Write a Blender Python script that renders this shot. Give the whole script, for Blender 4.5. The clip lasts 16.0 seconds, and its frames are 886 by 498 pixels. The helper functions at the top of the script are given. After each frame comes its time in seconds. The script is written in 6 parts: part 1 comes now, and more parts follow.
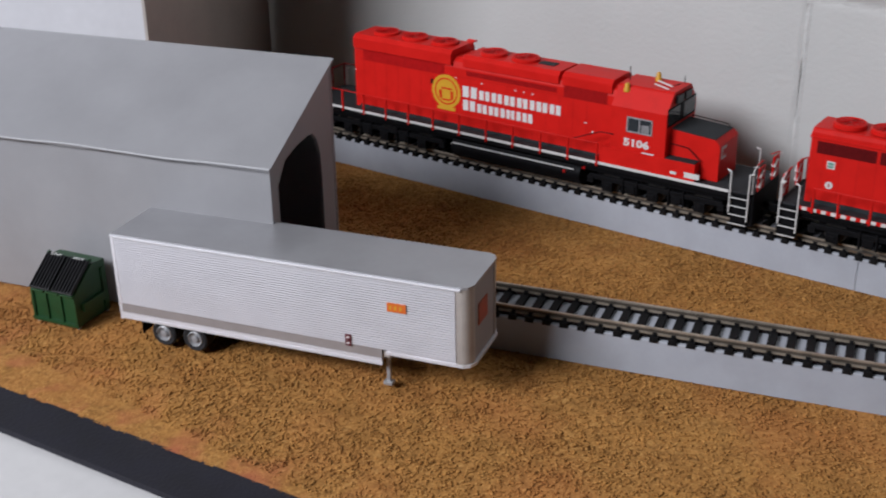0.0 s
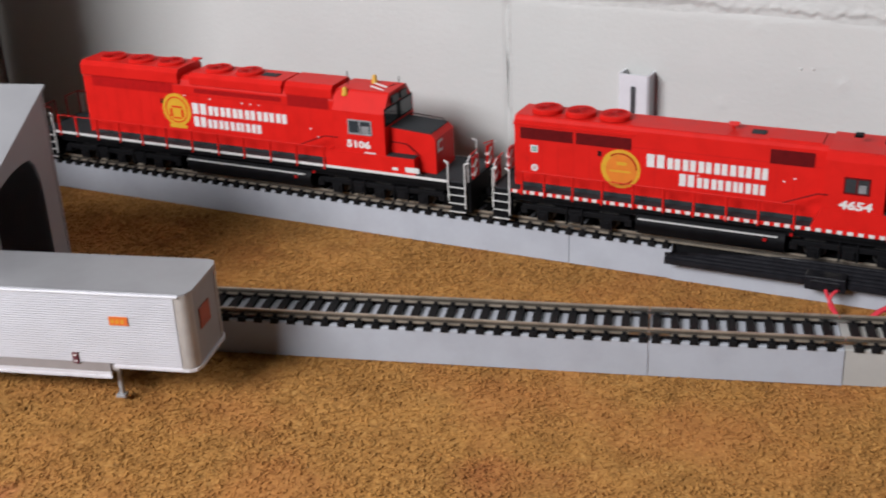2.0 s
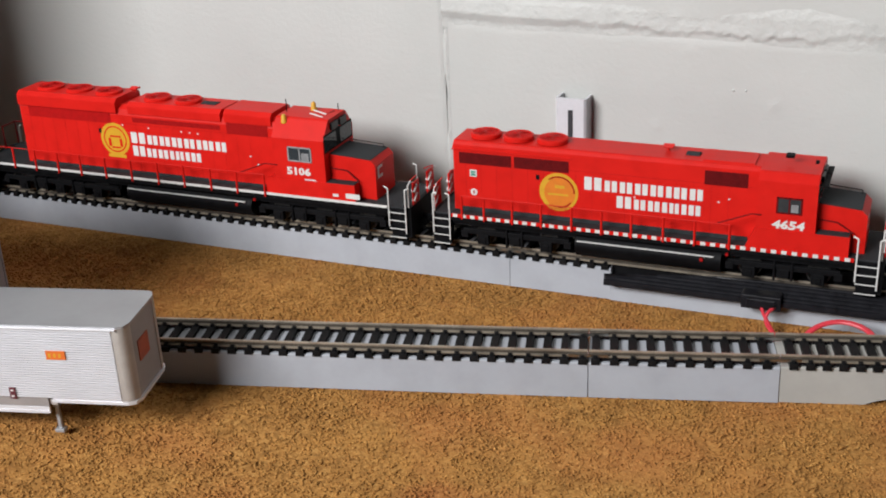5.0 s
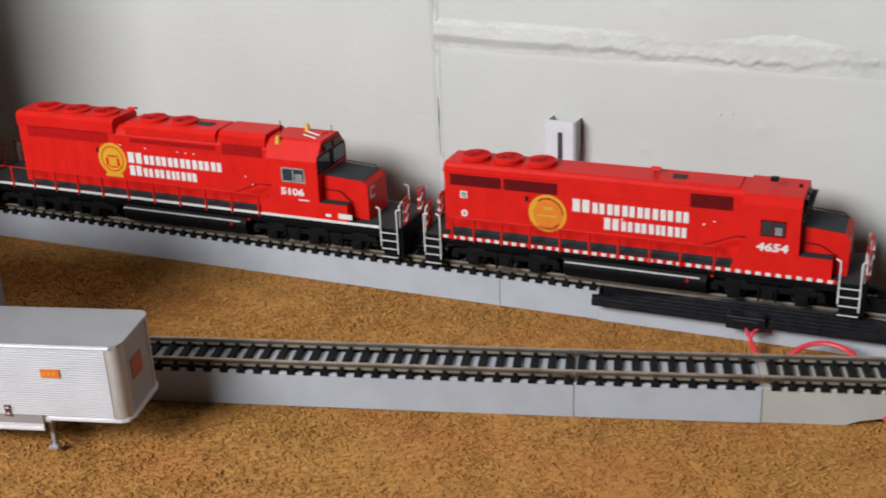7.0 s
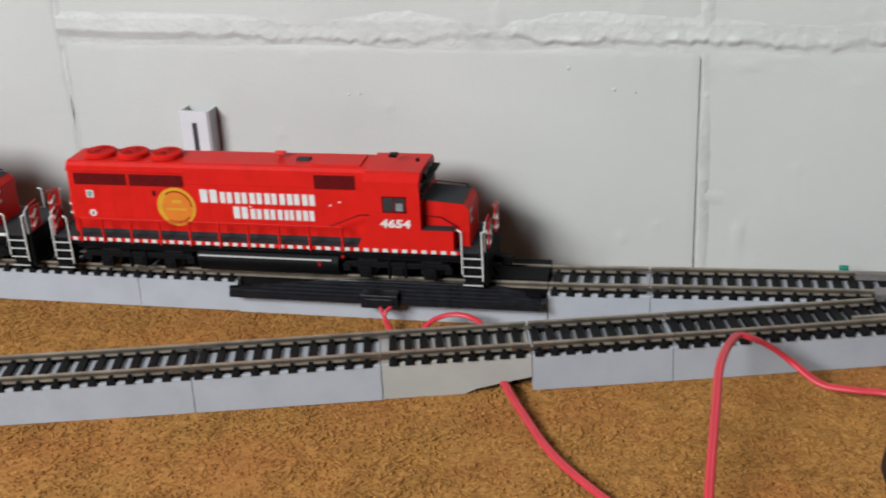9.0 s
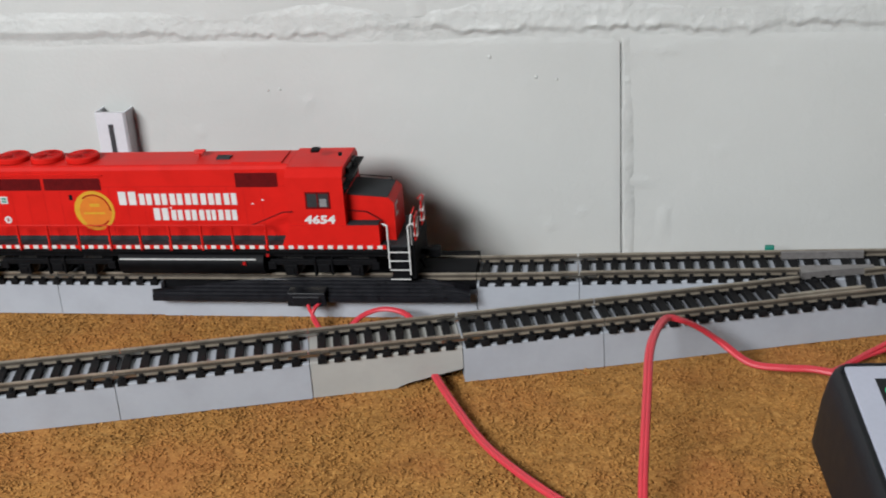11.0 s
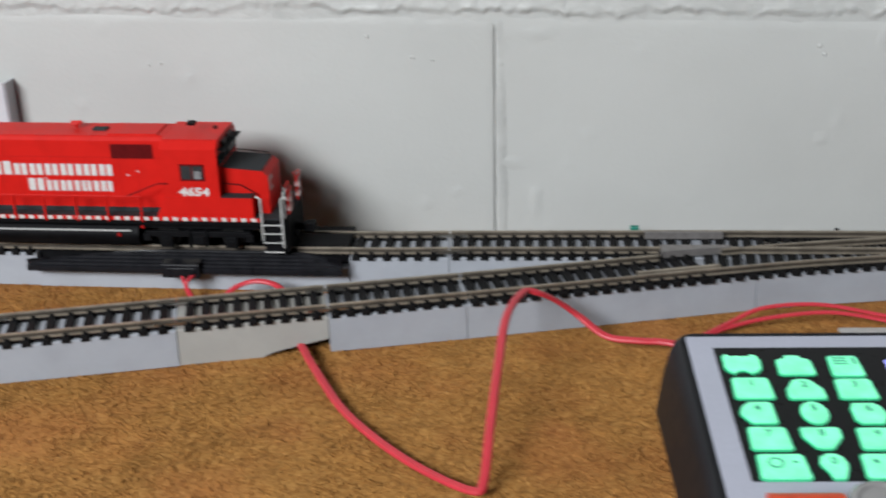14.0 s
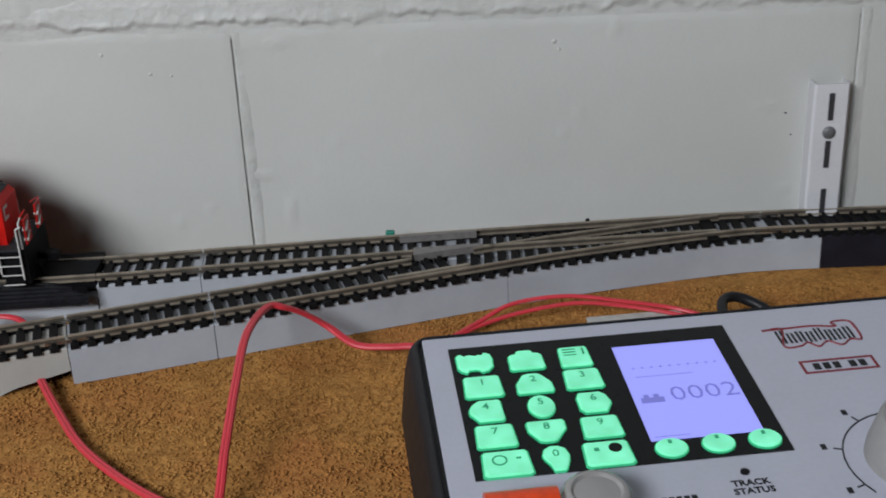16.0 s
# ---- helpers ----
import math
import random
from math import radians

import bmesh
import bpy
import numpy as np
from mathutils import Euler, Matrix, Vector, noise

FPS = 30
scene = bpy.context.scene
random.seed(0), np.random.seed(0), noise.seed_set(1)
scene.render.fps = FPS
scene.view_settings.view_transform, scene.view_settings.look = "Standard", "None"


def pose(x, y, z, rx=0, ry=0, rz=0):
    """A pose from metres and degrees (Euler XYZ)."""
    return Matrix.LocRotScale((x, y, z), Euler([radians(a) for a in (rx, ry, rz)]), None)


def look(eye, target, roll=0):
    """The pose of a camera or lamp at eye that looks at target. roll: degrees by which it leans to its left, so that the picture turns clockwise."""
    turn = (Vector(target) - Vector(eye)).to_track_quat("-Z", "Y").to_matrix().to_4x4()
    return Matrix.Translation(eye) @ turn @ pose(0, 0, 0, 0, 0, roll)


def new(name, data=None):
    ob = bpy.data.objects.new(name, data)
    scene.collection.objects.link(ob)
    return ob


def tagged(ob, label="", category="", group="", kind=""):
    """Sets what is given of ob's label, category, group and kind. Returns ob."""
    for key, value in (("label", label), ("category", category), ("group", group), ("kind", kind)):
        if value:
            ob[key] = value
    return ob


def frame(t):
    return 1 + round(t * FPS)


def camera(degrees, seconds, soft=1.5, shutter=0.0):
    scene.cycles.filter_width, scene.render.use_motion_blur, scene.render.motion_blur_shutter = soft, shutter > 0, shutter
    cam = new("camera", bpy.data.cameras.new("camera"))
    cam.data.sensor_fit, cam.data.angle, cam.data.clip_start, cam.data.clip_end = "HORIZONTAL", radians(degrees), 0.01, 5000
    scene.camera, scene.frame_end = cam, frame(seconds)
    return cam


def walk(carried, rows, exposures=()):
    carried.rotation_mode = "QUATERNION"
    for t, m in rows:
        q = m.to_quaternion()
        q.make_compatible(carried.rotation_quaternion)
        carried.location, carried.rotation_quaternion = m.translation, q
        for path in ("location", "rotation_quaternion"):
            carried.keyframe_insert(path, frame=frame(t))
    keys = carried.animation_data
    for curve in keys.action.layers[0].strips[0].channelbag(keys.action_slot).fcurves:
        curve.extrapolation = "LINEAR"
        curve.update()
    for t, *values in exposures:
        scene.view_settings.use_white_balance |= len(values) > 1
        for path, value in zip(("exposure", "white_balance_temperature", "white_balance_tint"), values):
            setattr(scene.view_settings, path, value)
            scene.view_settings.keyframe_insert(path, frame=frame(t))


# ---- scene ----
cam = camera(40.3, 16.0, soft=1.9, shutter=0.8)
PATH = [
    (0, (0.208, -0.551, 0.242), (-0.906, 0.883, -0.597), -0.8),
    (0.5, (0.209, -0.551, 0.246), (-0.87, 0.909, -0.592), -1.6),
    (1, (0.219, -0.553, 0.248), (-0.827, 0.935, -0.584), -1.7),
    (1.5, (0.245, -0.549, 0.244), (-0.704, 1.007, -0.58), -2.2),
    (2, (0.254, -0.549, 0.243), (-0.613, 1.055, -0.578), -2.5),
    (2.5, (0.252, -0.551, 0.244), (-0.583, 1.074, -0.571), -3.0),
    (3, (0.255, -0.55, 0.242), (-0.591, 1.069, -0.573), -3.1),
    (3.5, (0.253, -0.549, 0.241), (-0.556, 1.09, -0.57), -2.8),
    (4, (0.258, -0.545, 0.243), (-0.541, 1.1, -0.568), -2.8),
    (6.5, (0.26, -0.552, 0.25), (-0.544, 1.11, -0.519), -2.2),
    (7, (0.267, -0.551, 0.252), (-0.54, 1.107, -0.522), -2.4),
    (7.5, (0.283, -0.545, 0.252), (-0.452, 1.15, -0.514), -1.9),
    (8, (0.288, -0.543, 0.249), (-0.323, 1.198, -0.522), -1.5),
    (8.5, (0.313, -0.528, 0.243), (-0.245, 1.226, -0.54), -2.9),
    (9, (0.334, -0.518, 0.241), (-0.161, 1.25, -0.553), -3.0),
    (11.5, (0.336, -0.513, 0.236), (-0.005, 1.285, -0.571), -3.5),
    (12, (0.337, -0.517, 0.236), (0.049, 1.287, -0.578), -2.9),
    (12.5, (0.361, -0.52, 0.237), (0.051, 1.287, -0.561), -3.3),
    (13, (0.359, -0.527, 0.24), (0.108, 1.288, -0.563), -2.3),
    (13.5, (0.344, -0.522, 0.237), (0.072, 1.286, -0.573), -1.4),
    (14, (0.363, -0.523, 0.231), (0.087, 1.284, -0.579), -1.4),
    (14.5, (0.393, -0.524, 0.228), (0.19, 1.29, -0.588), -2.2),
    (15, (0.407, -0.517, 0.232), (0.264, 1.297, -0.599), -2.0),
    (15.5, (0.413, -0.51, 0.231), (0.311, 1.31, -0.592), -2.7),
    (16, (0.405, -0.514, 0.23), (0.373, 1.313, -0.582), -2.5),
]
EXPOSE = [(0.0, -0.48, 6350, 16), (0.5, -0.29, 6380, 16), (1.0, -0.24, 6400, 16), (2.0, -0.06, 6600, 15), (3.0, 0.03, 6760, 14), (4.0, 0.02, 6760, 13), (7.0, -0.02, 6660, 11), (9.0, -0.05, 6600, 10), (12.5, -0.06, 6500, 10), (14.5, -0.14, 6460, 10), (16.0, -0.50, 6440, 11)]
walk(cam, [(t, look(e, g, r)) for t, e, g, r in PATH], EXPOSE)

# ---- world, light, exposure ----
scene.view_settings.exposure = 0.0
world = bpy.data.worlds.new("room_air")
world.use_nodes = True
world.node_tree.nodes["Background"].inputs[0].default_value = (0.9, 0.95, 1.0, 1)
world.node_tree.nodes["Background"].inputs[1].default_value = 0.25
scene.world = world


def area_lamp(name, eye, target, w, h, watts, colour):
    lamp = bpy.data.lights.new(name, "AREA")
    lamp.shape, lamp.size, lamp.size_y = "RECTANGLE", w, h
    lamp.energy, lamp.color = watts, colour
    ob = new(name, lamp)
    ob.matrix_world = look(eye, target)
    return ob


# daylight in the opening of the high window behind the camera
area_lamp("window_daylight", (-0.50, -1.60, 1.00), (0.15, -0.08, 0.04), 0.92, 0.50, 58, (0.94, 0.98, 1.01))

# ---- materials ----


def mat(name, col, rough=0.5, metal=0.0, var=0.12, scale=300.0, bump=0.0, bscale=1500.0, col2=None, fine=0.06, coat=0.0, island=0.0):
    """A surface with colour variation at two scales, and fine relief."""
    m = bpy.data.materials.new(name)
    m.use_nodes = True
    nt = m.node_tree
    b = nt.nodes["Principled BSDF"]
    b.inputs["Roughness"].default_value = rough
    b.inputs["Metallic"].default_value = metal
    b.inputs["Coat Weight"].default_value = coat
    tc = nt.nodes.new("ShaderNodeTexCoord")
    n1 = nt.nodes.new("ShaderNodeTexNoise")
    n1.inputs["Scale"].default_value = scale
    n1.inputs["Detail"].default_value = 4
    n2 = nt.nodes.new("ShaderNodeTexNoise")
    n2.inputs["Scale"].default_value = scale * 9
    n2.inputs["Detail"].default_value = 2
    for n in (n1, n2):
        nt.links.new(tc.outputs["Object"], n.inputs["Vector"])
    ramp = nt.nodes.new("ShaderNodeMix")
    ramp.data_type = "RGBA"
    c2 = col2 if col2 else tuple(max(0.0, c * (1 - 2 * var)) for c in col)
    ramp.inputs["A"].default_value = (*c2, 1)
    ramp.inputs["B"].default_value = (*col, 1)
    mr = nt.nodes.new("ShaderNodeMapRange")
    mr.inputs["From Min"].default_value, mr.inputs["From Max"].default_value = 0.3, 0.6
    nt.links.new(n1.outputs["Fac"], mr.inputs["Value"])
    nt.links.new(mr.outputs["Result"], ramp.inputs["Factor"])
    hsv = nt.nodes.new("ShaderNodeHueSaturation")
    mv = nt.nodes.new("ShaderNodeMapRange")
    mv.inputs["To Min"].default_value, mv.inputs["To Max"].default_value = 1 - fine, 1 + fine
    nt.links.new(n2.outputs["Fac"], mv.inputs["Value"])
    nt.links.new(ramp.outputs["Result"], hsv.inputs["Color"])
    nt.links.new(mv.outputs["Result"], hsv.inputs["Value"])
    last = hsv
    if island:
        oi = nt.nodes.new("ShaderNodeObjectInfo")
        mo = nt.nodes.new("ShaderNodeMapRange")
        mo.inputs["To Min"].default_value, mo.inputs["To Max"].default_value = 1 - island, 1 + island
        nt.links.new(oi.outputs["Random"], mo.inputs["Value"])
        h2 = nt.nodes.new("ShaderNodeHueSaturation")
        nt.links.new(hsv.outputs["Color"], h2.inputs["Color"])
        nt.links.new(mo.outputs["Result"], h2.inputs["Value"])
        last = h2
    nt.links.new(last.outputs["Color"], b.inputs["Base Color"])
    mrr = nt.nodes.new("ShaderNodeMapRange")
    mrr.inputs["To Min"].default_value, mrr.inputs["To Max"].default_value = max(0.03, rough - 0.08), min(1, rough + 0.08)
    nt.links.new(n1.outputs["Fac"], mrr.inputs["Value"])
    nt.links.new(mrr.outputs["Result"], b.inputs["Roughness"])
    if bump:
        n3 = nt.nodes.new("ShaderNodeTexNoise")
        n3.inputs["Scale"].default_value = bscale
        n3.inputs["Detail"].default_value = 5
        nt.links.new(tc.outputs["Object"], n3.inputs["Vector"])
        bm_ = nt.nodes.new("ShaderNodeBump")
        bm_.inputs["Strength"].default_value = 1.0
        bm_.inputs["Distance"].default_value = bump
        nt.links.new(n3.outputs["Fac"], bm_.inputs["Height"])
        nt.links.new(bm_.outputs["Normal"], b.inputs["Normal"])
    return m


def glow(name, col, strength, base=(0.02, 0.02, 0.02)):
    m = bpy.data.materials.new(name)
    m.use_nodes = True
    b = m.node_tree.nodes["Principled BSDF"]
    b.inputs["Base Color"].default_value = (*base, 1)
    b.inputs["Roughness"].default_value = 0.3
    b.inputs["Emission Color"].default_value = (*col, 1)
    b.inputs["Emission Strength"].default_value = strength
    return m


def ground_material(name, loose=False):
    """Brown scenery granules: each grain its own shade, dark pits between, reddish stains."""
    m = bpy.data.materials.new(name)
    m.use_nodes = True
    nt = m.node_tree
    b = nt.nodes["Principled BSDF"]
    b.inputs["Roughness"].default_value, b.inputs["Specular IOR Level"].default_value = 0.95, 0.12
    tc = nt.nodes.new("ShaderNodeTexCoord")

    def tex(kind, scale, detail=3):
        n = nt.nodes.new(kind)
        n.inputs["Scale"].default_value = scale
        if kind == "ShaderNodeTexNoise":
            n.inputs["Detail"].default_value = detail
        nt.links.new(tc.outputs["Object"], n.inputs["Vector"])
        return n

    def over(below, fac, col):
        x = nt.nodes.new("ShaderNodeMix")
        x.data_type = "RGBA"
        x.inputs["B"].default_value = (*col, 1)
        nt.links.new(below, x.inputs["A"])
        nt.links.new(fac, x.inputs["Factor"])
        return x.outputs["Result"]

    def span(value, lo, hi, top=1.0, low=0.0):
        r = nt.nodes.new("ShaderNodeMapRange")
        for k, v in (("From Min", lo), ("From Max", hi), ("To Min", low), ("To Max", top)):
            r.inputs[k].default_value = v
        nt.links.new(value, r.inputs["Value"])
        return r.outputs["Result"]

    # the grains: one shade to a cell, at two sizes
    fine, coarse = tex("ShaderNodeTexVoronoi", 1250), tex("ShaderNodeTexVoronoi", 620)
    shade = []
    for v in (fine, coarse):
        sep = nt.nodes.new("ShaderNodeSeparateColor")
        nt.links.new(v.outputs["Color"], sep.inputs[0])
        shade.append(sep)
    ramp = nt.nodes.new("ShaderNodeValToRGB")
    ramp.color_ramp.elements[0].color = (0.263, 0.123, 0.0331, 1)
    ramp.color_ramp.elements[1].color = (0.481, 0.25, 0.0762, 1)
    for at_, c_ in ((0.25, (0.313, 0.147, 0.0397, 1)), (0.6, (0.379, 0.18, 0.049, 1)), (0.88, (0.422, 0.209, 0.0596, 1))):
        ramp.color_ramp.elements.new(at_).color = c_
    if loose:                                        # loose grains: one shade to a grain
        nt.links.new(nt.nodes.new("ShaderNodeNewGeometry").outputs["Random Per Island"], ramp.inputs[0])
    else:
        nt.links.new(shade[0].outputs["Red"], ramp.inputs[0])
    last = ramp.outputs[0]
    last = over(last, span(shade[1].outputs["Green"], 0.86, 0.92, 0.30), (0.233, 0.107, 0.0298))
    last = over(last, span(shade[1].outputs["Blue"], 0.90, 0.93, 0.5), (0.481, 0.26, 0.0828))
    # a negative share takes the low side of the noise
    for scale, lo, hi, col, fac in ((380, 0.54, 0.70, (0.144, 0.0638, 0.0175), 0.55), (400, 0.30, 0.46, (0.48, 0.245, 0.072), -0.5), (170, 0.60, 0.74, (0.132, 0.0593, 0.0165), 0.5), (60, 0.50, 0.72, (0.198, 0.0889, 0.023), 0.45), (40, 0.56, 0.72, (0.48, 0.234, 0.0625), 0.4), (14, 0.50, 0.66, (0.402, 0.146, 0.047), 0.4), (11, 0.60, 0.72, (0.306, 0.0796, 0.0331), 0.45)):
        last = over(last, span(tex("ShaderNodeTexNoise", scale).outputs["Fac"], *((lo, hi, fac) if fac > 0 else (hi, lo, -fac))), col)
    # red dust worked into the mat along the front rim
    sep = nt.nodes.new("ShaderNodeSeparateXYZ")
    nt.links.new(tc.outputs["Object"], sep.inputs[0])
    both = nt.nodes.new("ShaderNodeMath")
    both.operation = "MULTIPLY"
    nt.links.new(span(sep.outputs["Y"], -0.298, -0.332), both.inputs[0])
    nt.links.new(span(tex("ShaderNodeTexNoise", 32, 4).outputs["Fac"], 0.50, 0.66), both.inputs[1])
    last = over(last, both.outputs[0], (0.401, 0.115, 0.0596))
    nt.links.new(last, b.inputs["Base Color"])
    # relief: rounded grains with grit on them
    high = nt.nodes.new("ShaderNodeMath")
    high.operation = "ADD"
    nt.links.new(span(fine.outputs["Distance"], 0.0, 0.7, 0.0, 0.6), high.inputs[0])
    nt.links.new(span(tex("ShaderNodeTexNoise", 900, 4).outputs["Fac"], 0.2, 0.8, 1.0), high.inputs[1])
    bump = nt.nodes.new("ShaderNodeBump")
    bump.inputs["Strength"].default_value, bump.inputs["Distance"].default_value = 1.0, 0.00013
    nt.links.new(high.outputs[0], bump.inputs["Height"])
    nt.links.new(bump.outputs["Normal"], b.inputs["Normal"])
    return m


M_WALL = mat("painted_block", (0.468, 0.471, 0.455), 0.5, var=0.03, scale=9, bump=0.00018, bscale=420, fine=0.012)
M_MORTAR = mat("painted_mortar", (0.468, 0.471, 0.455), 0.55, var=0.05, scale=60, bump=0.0005, bscale=330, fine=0.03)
M_ROOM = mat("room_panelling", (0.040, 0.034, 0.028), 0.8, var=0.05, scale=4, bump=0.0005, bscale=120)
M_FLOOR = mat("grey_floor_paint", (0.11, 0.107, 0.103), 0.6, var=0.1, scale=6, bump=0.0004, bscale=90)
M_MAT = ground_material("ground_granules")
M_CRUMB = ground_material("loose_granules", True)
M_EDGE = mat("black_vinyl_edge", (0.011, 0.011, 0.0175), 0.5, var=0.2, scale=90, bump=0.0002, bscale=700)
M_WHITE = mat("white_laminate", (0.566, 0.559, 0.552), 0.4, var=0.02, scale=20)
M_RISER = mat("grey_foam_riser", (0.34, 0.358, 0.395), 0.75, var=0.05, scale=60, bump=0.00012, bscale=2500, fine=0.03)
M_CARD = mat("grey_card_ramp", (0.345, 0.338, 0.317), 0.8, var=0.05, scale=60, fine=0.03)
M_TIE = mat("black_tie_plastic", (0.00828, 0.0081, 0.00883), 0.65, var=0.2, scale=500, island=0.25)
M_RAIL = mat("nickel_silver_rail", (0.375, 0.322, 0.255), 0.40, metal=0.55, var=0.18, scale=120, fine=0.1)
M_WEB = mat("dark_rail_web", (0.0782, 0.0644, 0.0506), 0.6, metal=0.3, var=0.2, scale=120, fine=0.1)
M_JOIN = mat("bright_rail_joiner", (0.414, 0.393, 0.359), 0.35, metal=1.0, var=0.05, scale=300)
M_FROG = mat("grey_cast_frog", (0.248, 0.231, 0.224), 0.45, metal=0.5, var=0.1, scale=500)
M_BLACK = mat("black_plastic", (0.00828, 0.00828, 0.00966), 0.36, var=0.2, scale=300)
M_GLOSS = mat("gloss_black", (0.0046, 0.0046, 0.00552), 0.5, var=0.2, scale=300)
M_BLACKM = mat("matt_black", (0.00552, 0.00552, 0.00644), 0.6, var=0.2, scale=400)
M_RED = mat("loco_red", (0.552, 0.0115, 0.00782), 0.45, var=0.06, scale=120, fine=0.04)
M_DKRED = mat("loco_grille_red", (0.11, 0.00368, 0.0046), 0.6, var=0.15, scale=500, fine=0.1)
M_MIDRED = mat("loco_grille_and_shade_red", (0.294, 0.00552, 0.00552), 0.6, var=0.12, scale=500, fine=0.08)
M_SEAM = mat("loco_seam_red", (0.4, 0.00552, 0.00552), 0.55, var=0.1, scale=400)
M_LWHITE = mat("loco_white", (0.586, 0.58, 0.566), 0.5, var=0.04, scale=300)
M_YELLOW = mat("emblem_yellow", (0.552, 0.29, 0.0138), 0.5, var=0.05, scale=300)
M_ORANGE = mat("emblem_orange", (0.586, 0.159, 0.0103), 0.5, var=0.05, scale=300)
M_DKGREY = mat("antiskid_grey", (0.0221, 0.0239, 0.0267), 0.8, var=0.15, scale=500, bump=0.0001, bscale=4000)
M_STEEL = mat("wheel_steel", (0.0276, 0.0267, 0.0258), 0.5, metal=0.4, var=0.15, scale=500)
M_SCREW = mat("dull_screw", (0.147, 0.147, 0.156), 0.5, metal=0.3)
M_CABIN = mat("cab_interior_grey", (0.207, 0.207, 0.213), 0.7)
M_SILVER = mat("trailer_silver", (0.662, 0.655, 0.683), 0.34, metal=0.25, var=0.03, scale=60, fine=0.02)
M_ROOFS = mat("trailer_roof_silver", (0.345, 0.345, 0.359), 0.42, metal=0.45, var=0.06, scale=40, fine=0.03)
# greyer than trailer_silver: the shade between the ribs, put into the colour
M_RIBSHADE = mat("trailer_rib_gap_shade", (0.235, 0.231, 0.241), 0.5, metal=0.3, var=0.05, scale=60)
M_NOSE = mat("trailer_front_grey", (0.28, 0.27, 0.268), 0.6, var=0.08, scale=60)
M_RAILBAND = mat("trailer_grey_band", (0.276, 0.248, 0.241), 0.5, metal=0.1, var=0.05, scale=120)
M_TAN = mat("trailer_tan_corner", (0.386, 0.352, 0.324), 0.45, metal=0.15, var=0.06, scale=120)
M_SIGN = mat("orange_sticker", (0.586, 0.124, 0.0138), 0.5, var=0.05, scale=300)
M_SIGN2 = mat("dull_orange_sticker", (0.36, 0.075, 0.035), 0.6, var=0.15, scale=300)
M_MAROON = mat("maroon_sticker", (0.11, 0.0184, 0.0276), 0.5)
M_TYRE = mat("tyre_rubber", (0.0184, 0.0184, 0.0202), 0.75, var=0.2, scale=500)
M_RIM = mat("wheel_rim_grey", (0.38, 0.386, 0.4), 0.4, metal=0.4, var=0.1, scale=500)
M_SHED = mat("shed_grey_card", (0.276, 0.276, 0.286), 0.55, var=0.06, scale=25, bump=0.00008, bscale=900, fine=0.03, metal=0.1)
M_BGREEN = mat("dumpster_green", (0.00644, 0.0506, 0.0138), 0.45, var=0.15, scale=200)
M_BWHITE = mat("white_building_card", (0.586, 0.586, 0.607), 0.6, var=0.03, scale=20)
M_BTAN = mat("tan_building_card", (0.414, 0.366, 0.331), 0.7, var=0.05, scale=30)
M_WIRE = mat("red_wire_pvc", (0.552, 0.0345, 0.0517), 0.35, var=0.05, scale=100)
M_RERAIL = mat("rerailer_black", (0.012, 0.012, 0.0147), 0.30, var=0.2, scale=300)
M_DEVB = mat("console_black", (0.011, 0.0115, 0.0138), 0.5, var=0.1, scale=200, bump=0.00005, bscale=3000)
M_DEVS = mat("console_grey_face", (0.423, 0.434, 0.515), 0.42, var=0.02, scale=60)
M_DEVK = mat("console_keypad_black", (0.00736, 0.00736, 0.00828), 0.3)
M_DEVR = mat("console_maroon", (0.193, 0.0138, 0.0242), 0.5)
M_GREENP = mat("green_plastic", (0.0069, 0.193, 0.138), 0.5)
M_BRKT = mat("white_enamel", (0.552, 0.552, 0.58), 0.35, var=0.03, scale=60)
M_SLOT = mat("slot_dark", (0.0276, 0.0276, 0.0322), 0.6)
M_LEVER = mat("orange_red_lever", (0.72, 0.062, 0.0095), 0.35)
M_KNOB = mat("clear_grey_knob", (0.30, 0.292, 0.288), 0.12, metal=0.15, var=0.02, fine=0.01)
M_THROTTLE = mat("grey_throttle_plastic", (0.25, 0.243, 0.238), 0.45, var=0.03, scale=80)
M_CABLE = mat("black_cable", (0.011, 0.011, 0.0129), 0.45)
M_PAPER = mat("white_paper", (0.517, 0.517, 0.497), 0.7)
M_RED2 = mat("lens_red", (0.345, 0.0069, 0.0069), 0.3)

for m_, s_ in ((M_TIE, 0.12), (M_BLACKM, 0.08), (M_RED, 0.13), (M_MIDRED, 0.1), (M_DKRED, 0.1), (M_SEAM, 0.13), (M_GLOSS, 0.08), (M_BLACK, 0.35), (M_DEVK, 0.15), (M_DEVB, 0.25), (M_CABLE, 0.25), (M_MAT, 0.15), (M_DKGREY, 0.3), (M_TYRE, 0.3), (M_RERAIL, 0.2), (M_EDGE, 0.25)):
    m_.node_tree.nodes["Principled BSDF"].inputs["Specular IOR Level"].default_value = s_

# ---- mesh helpers ----


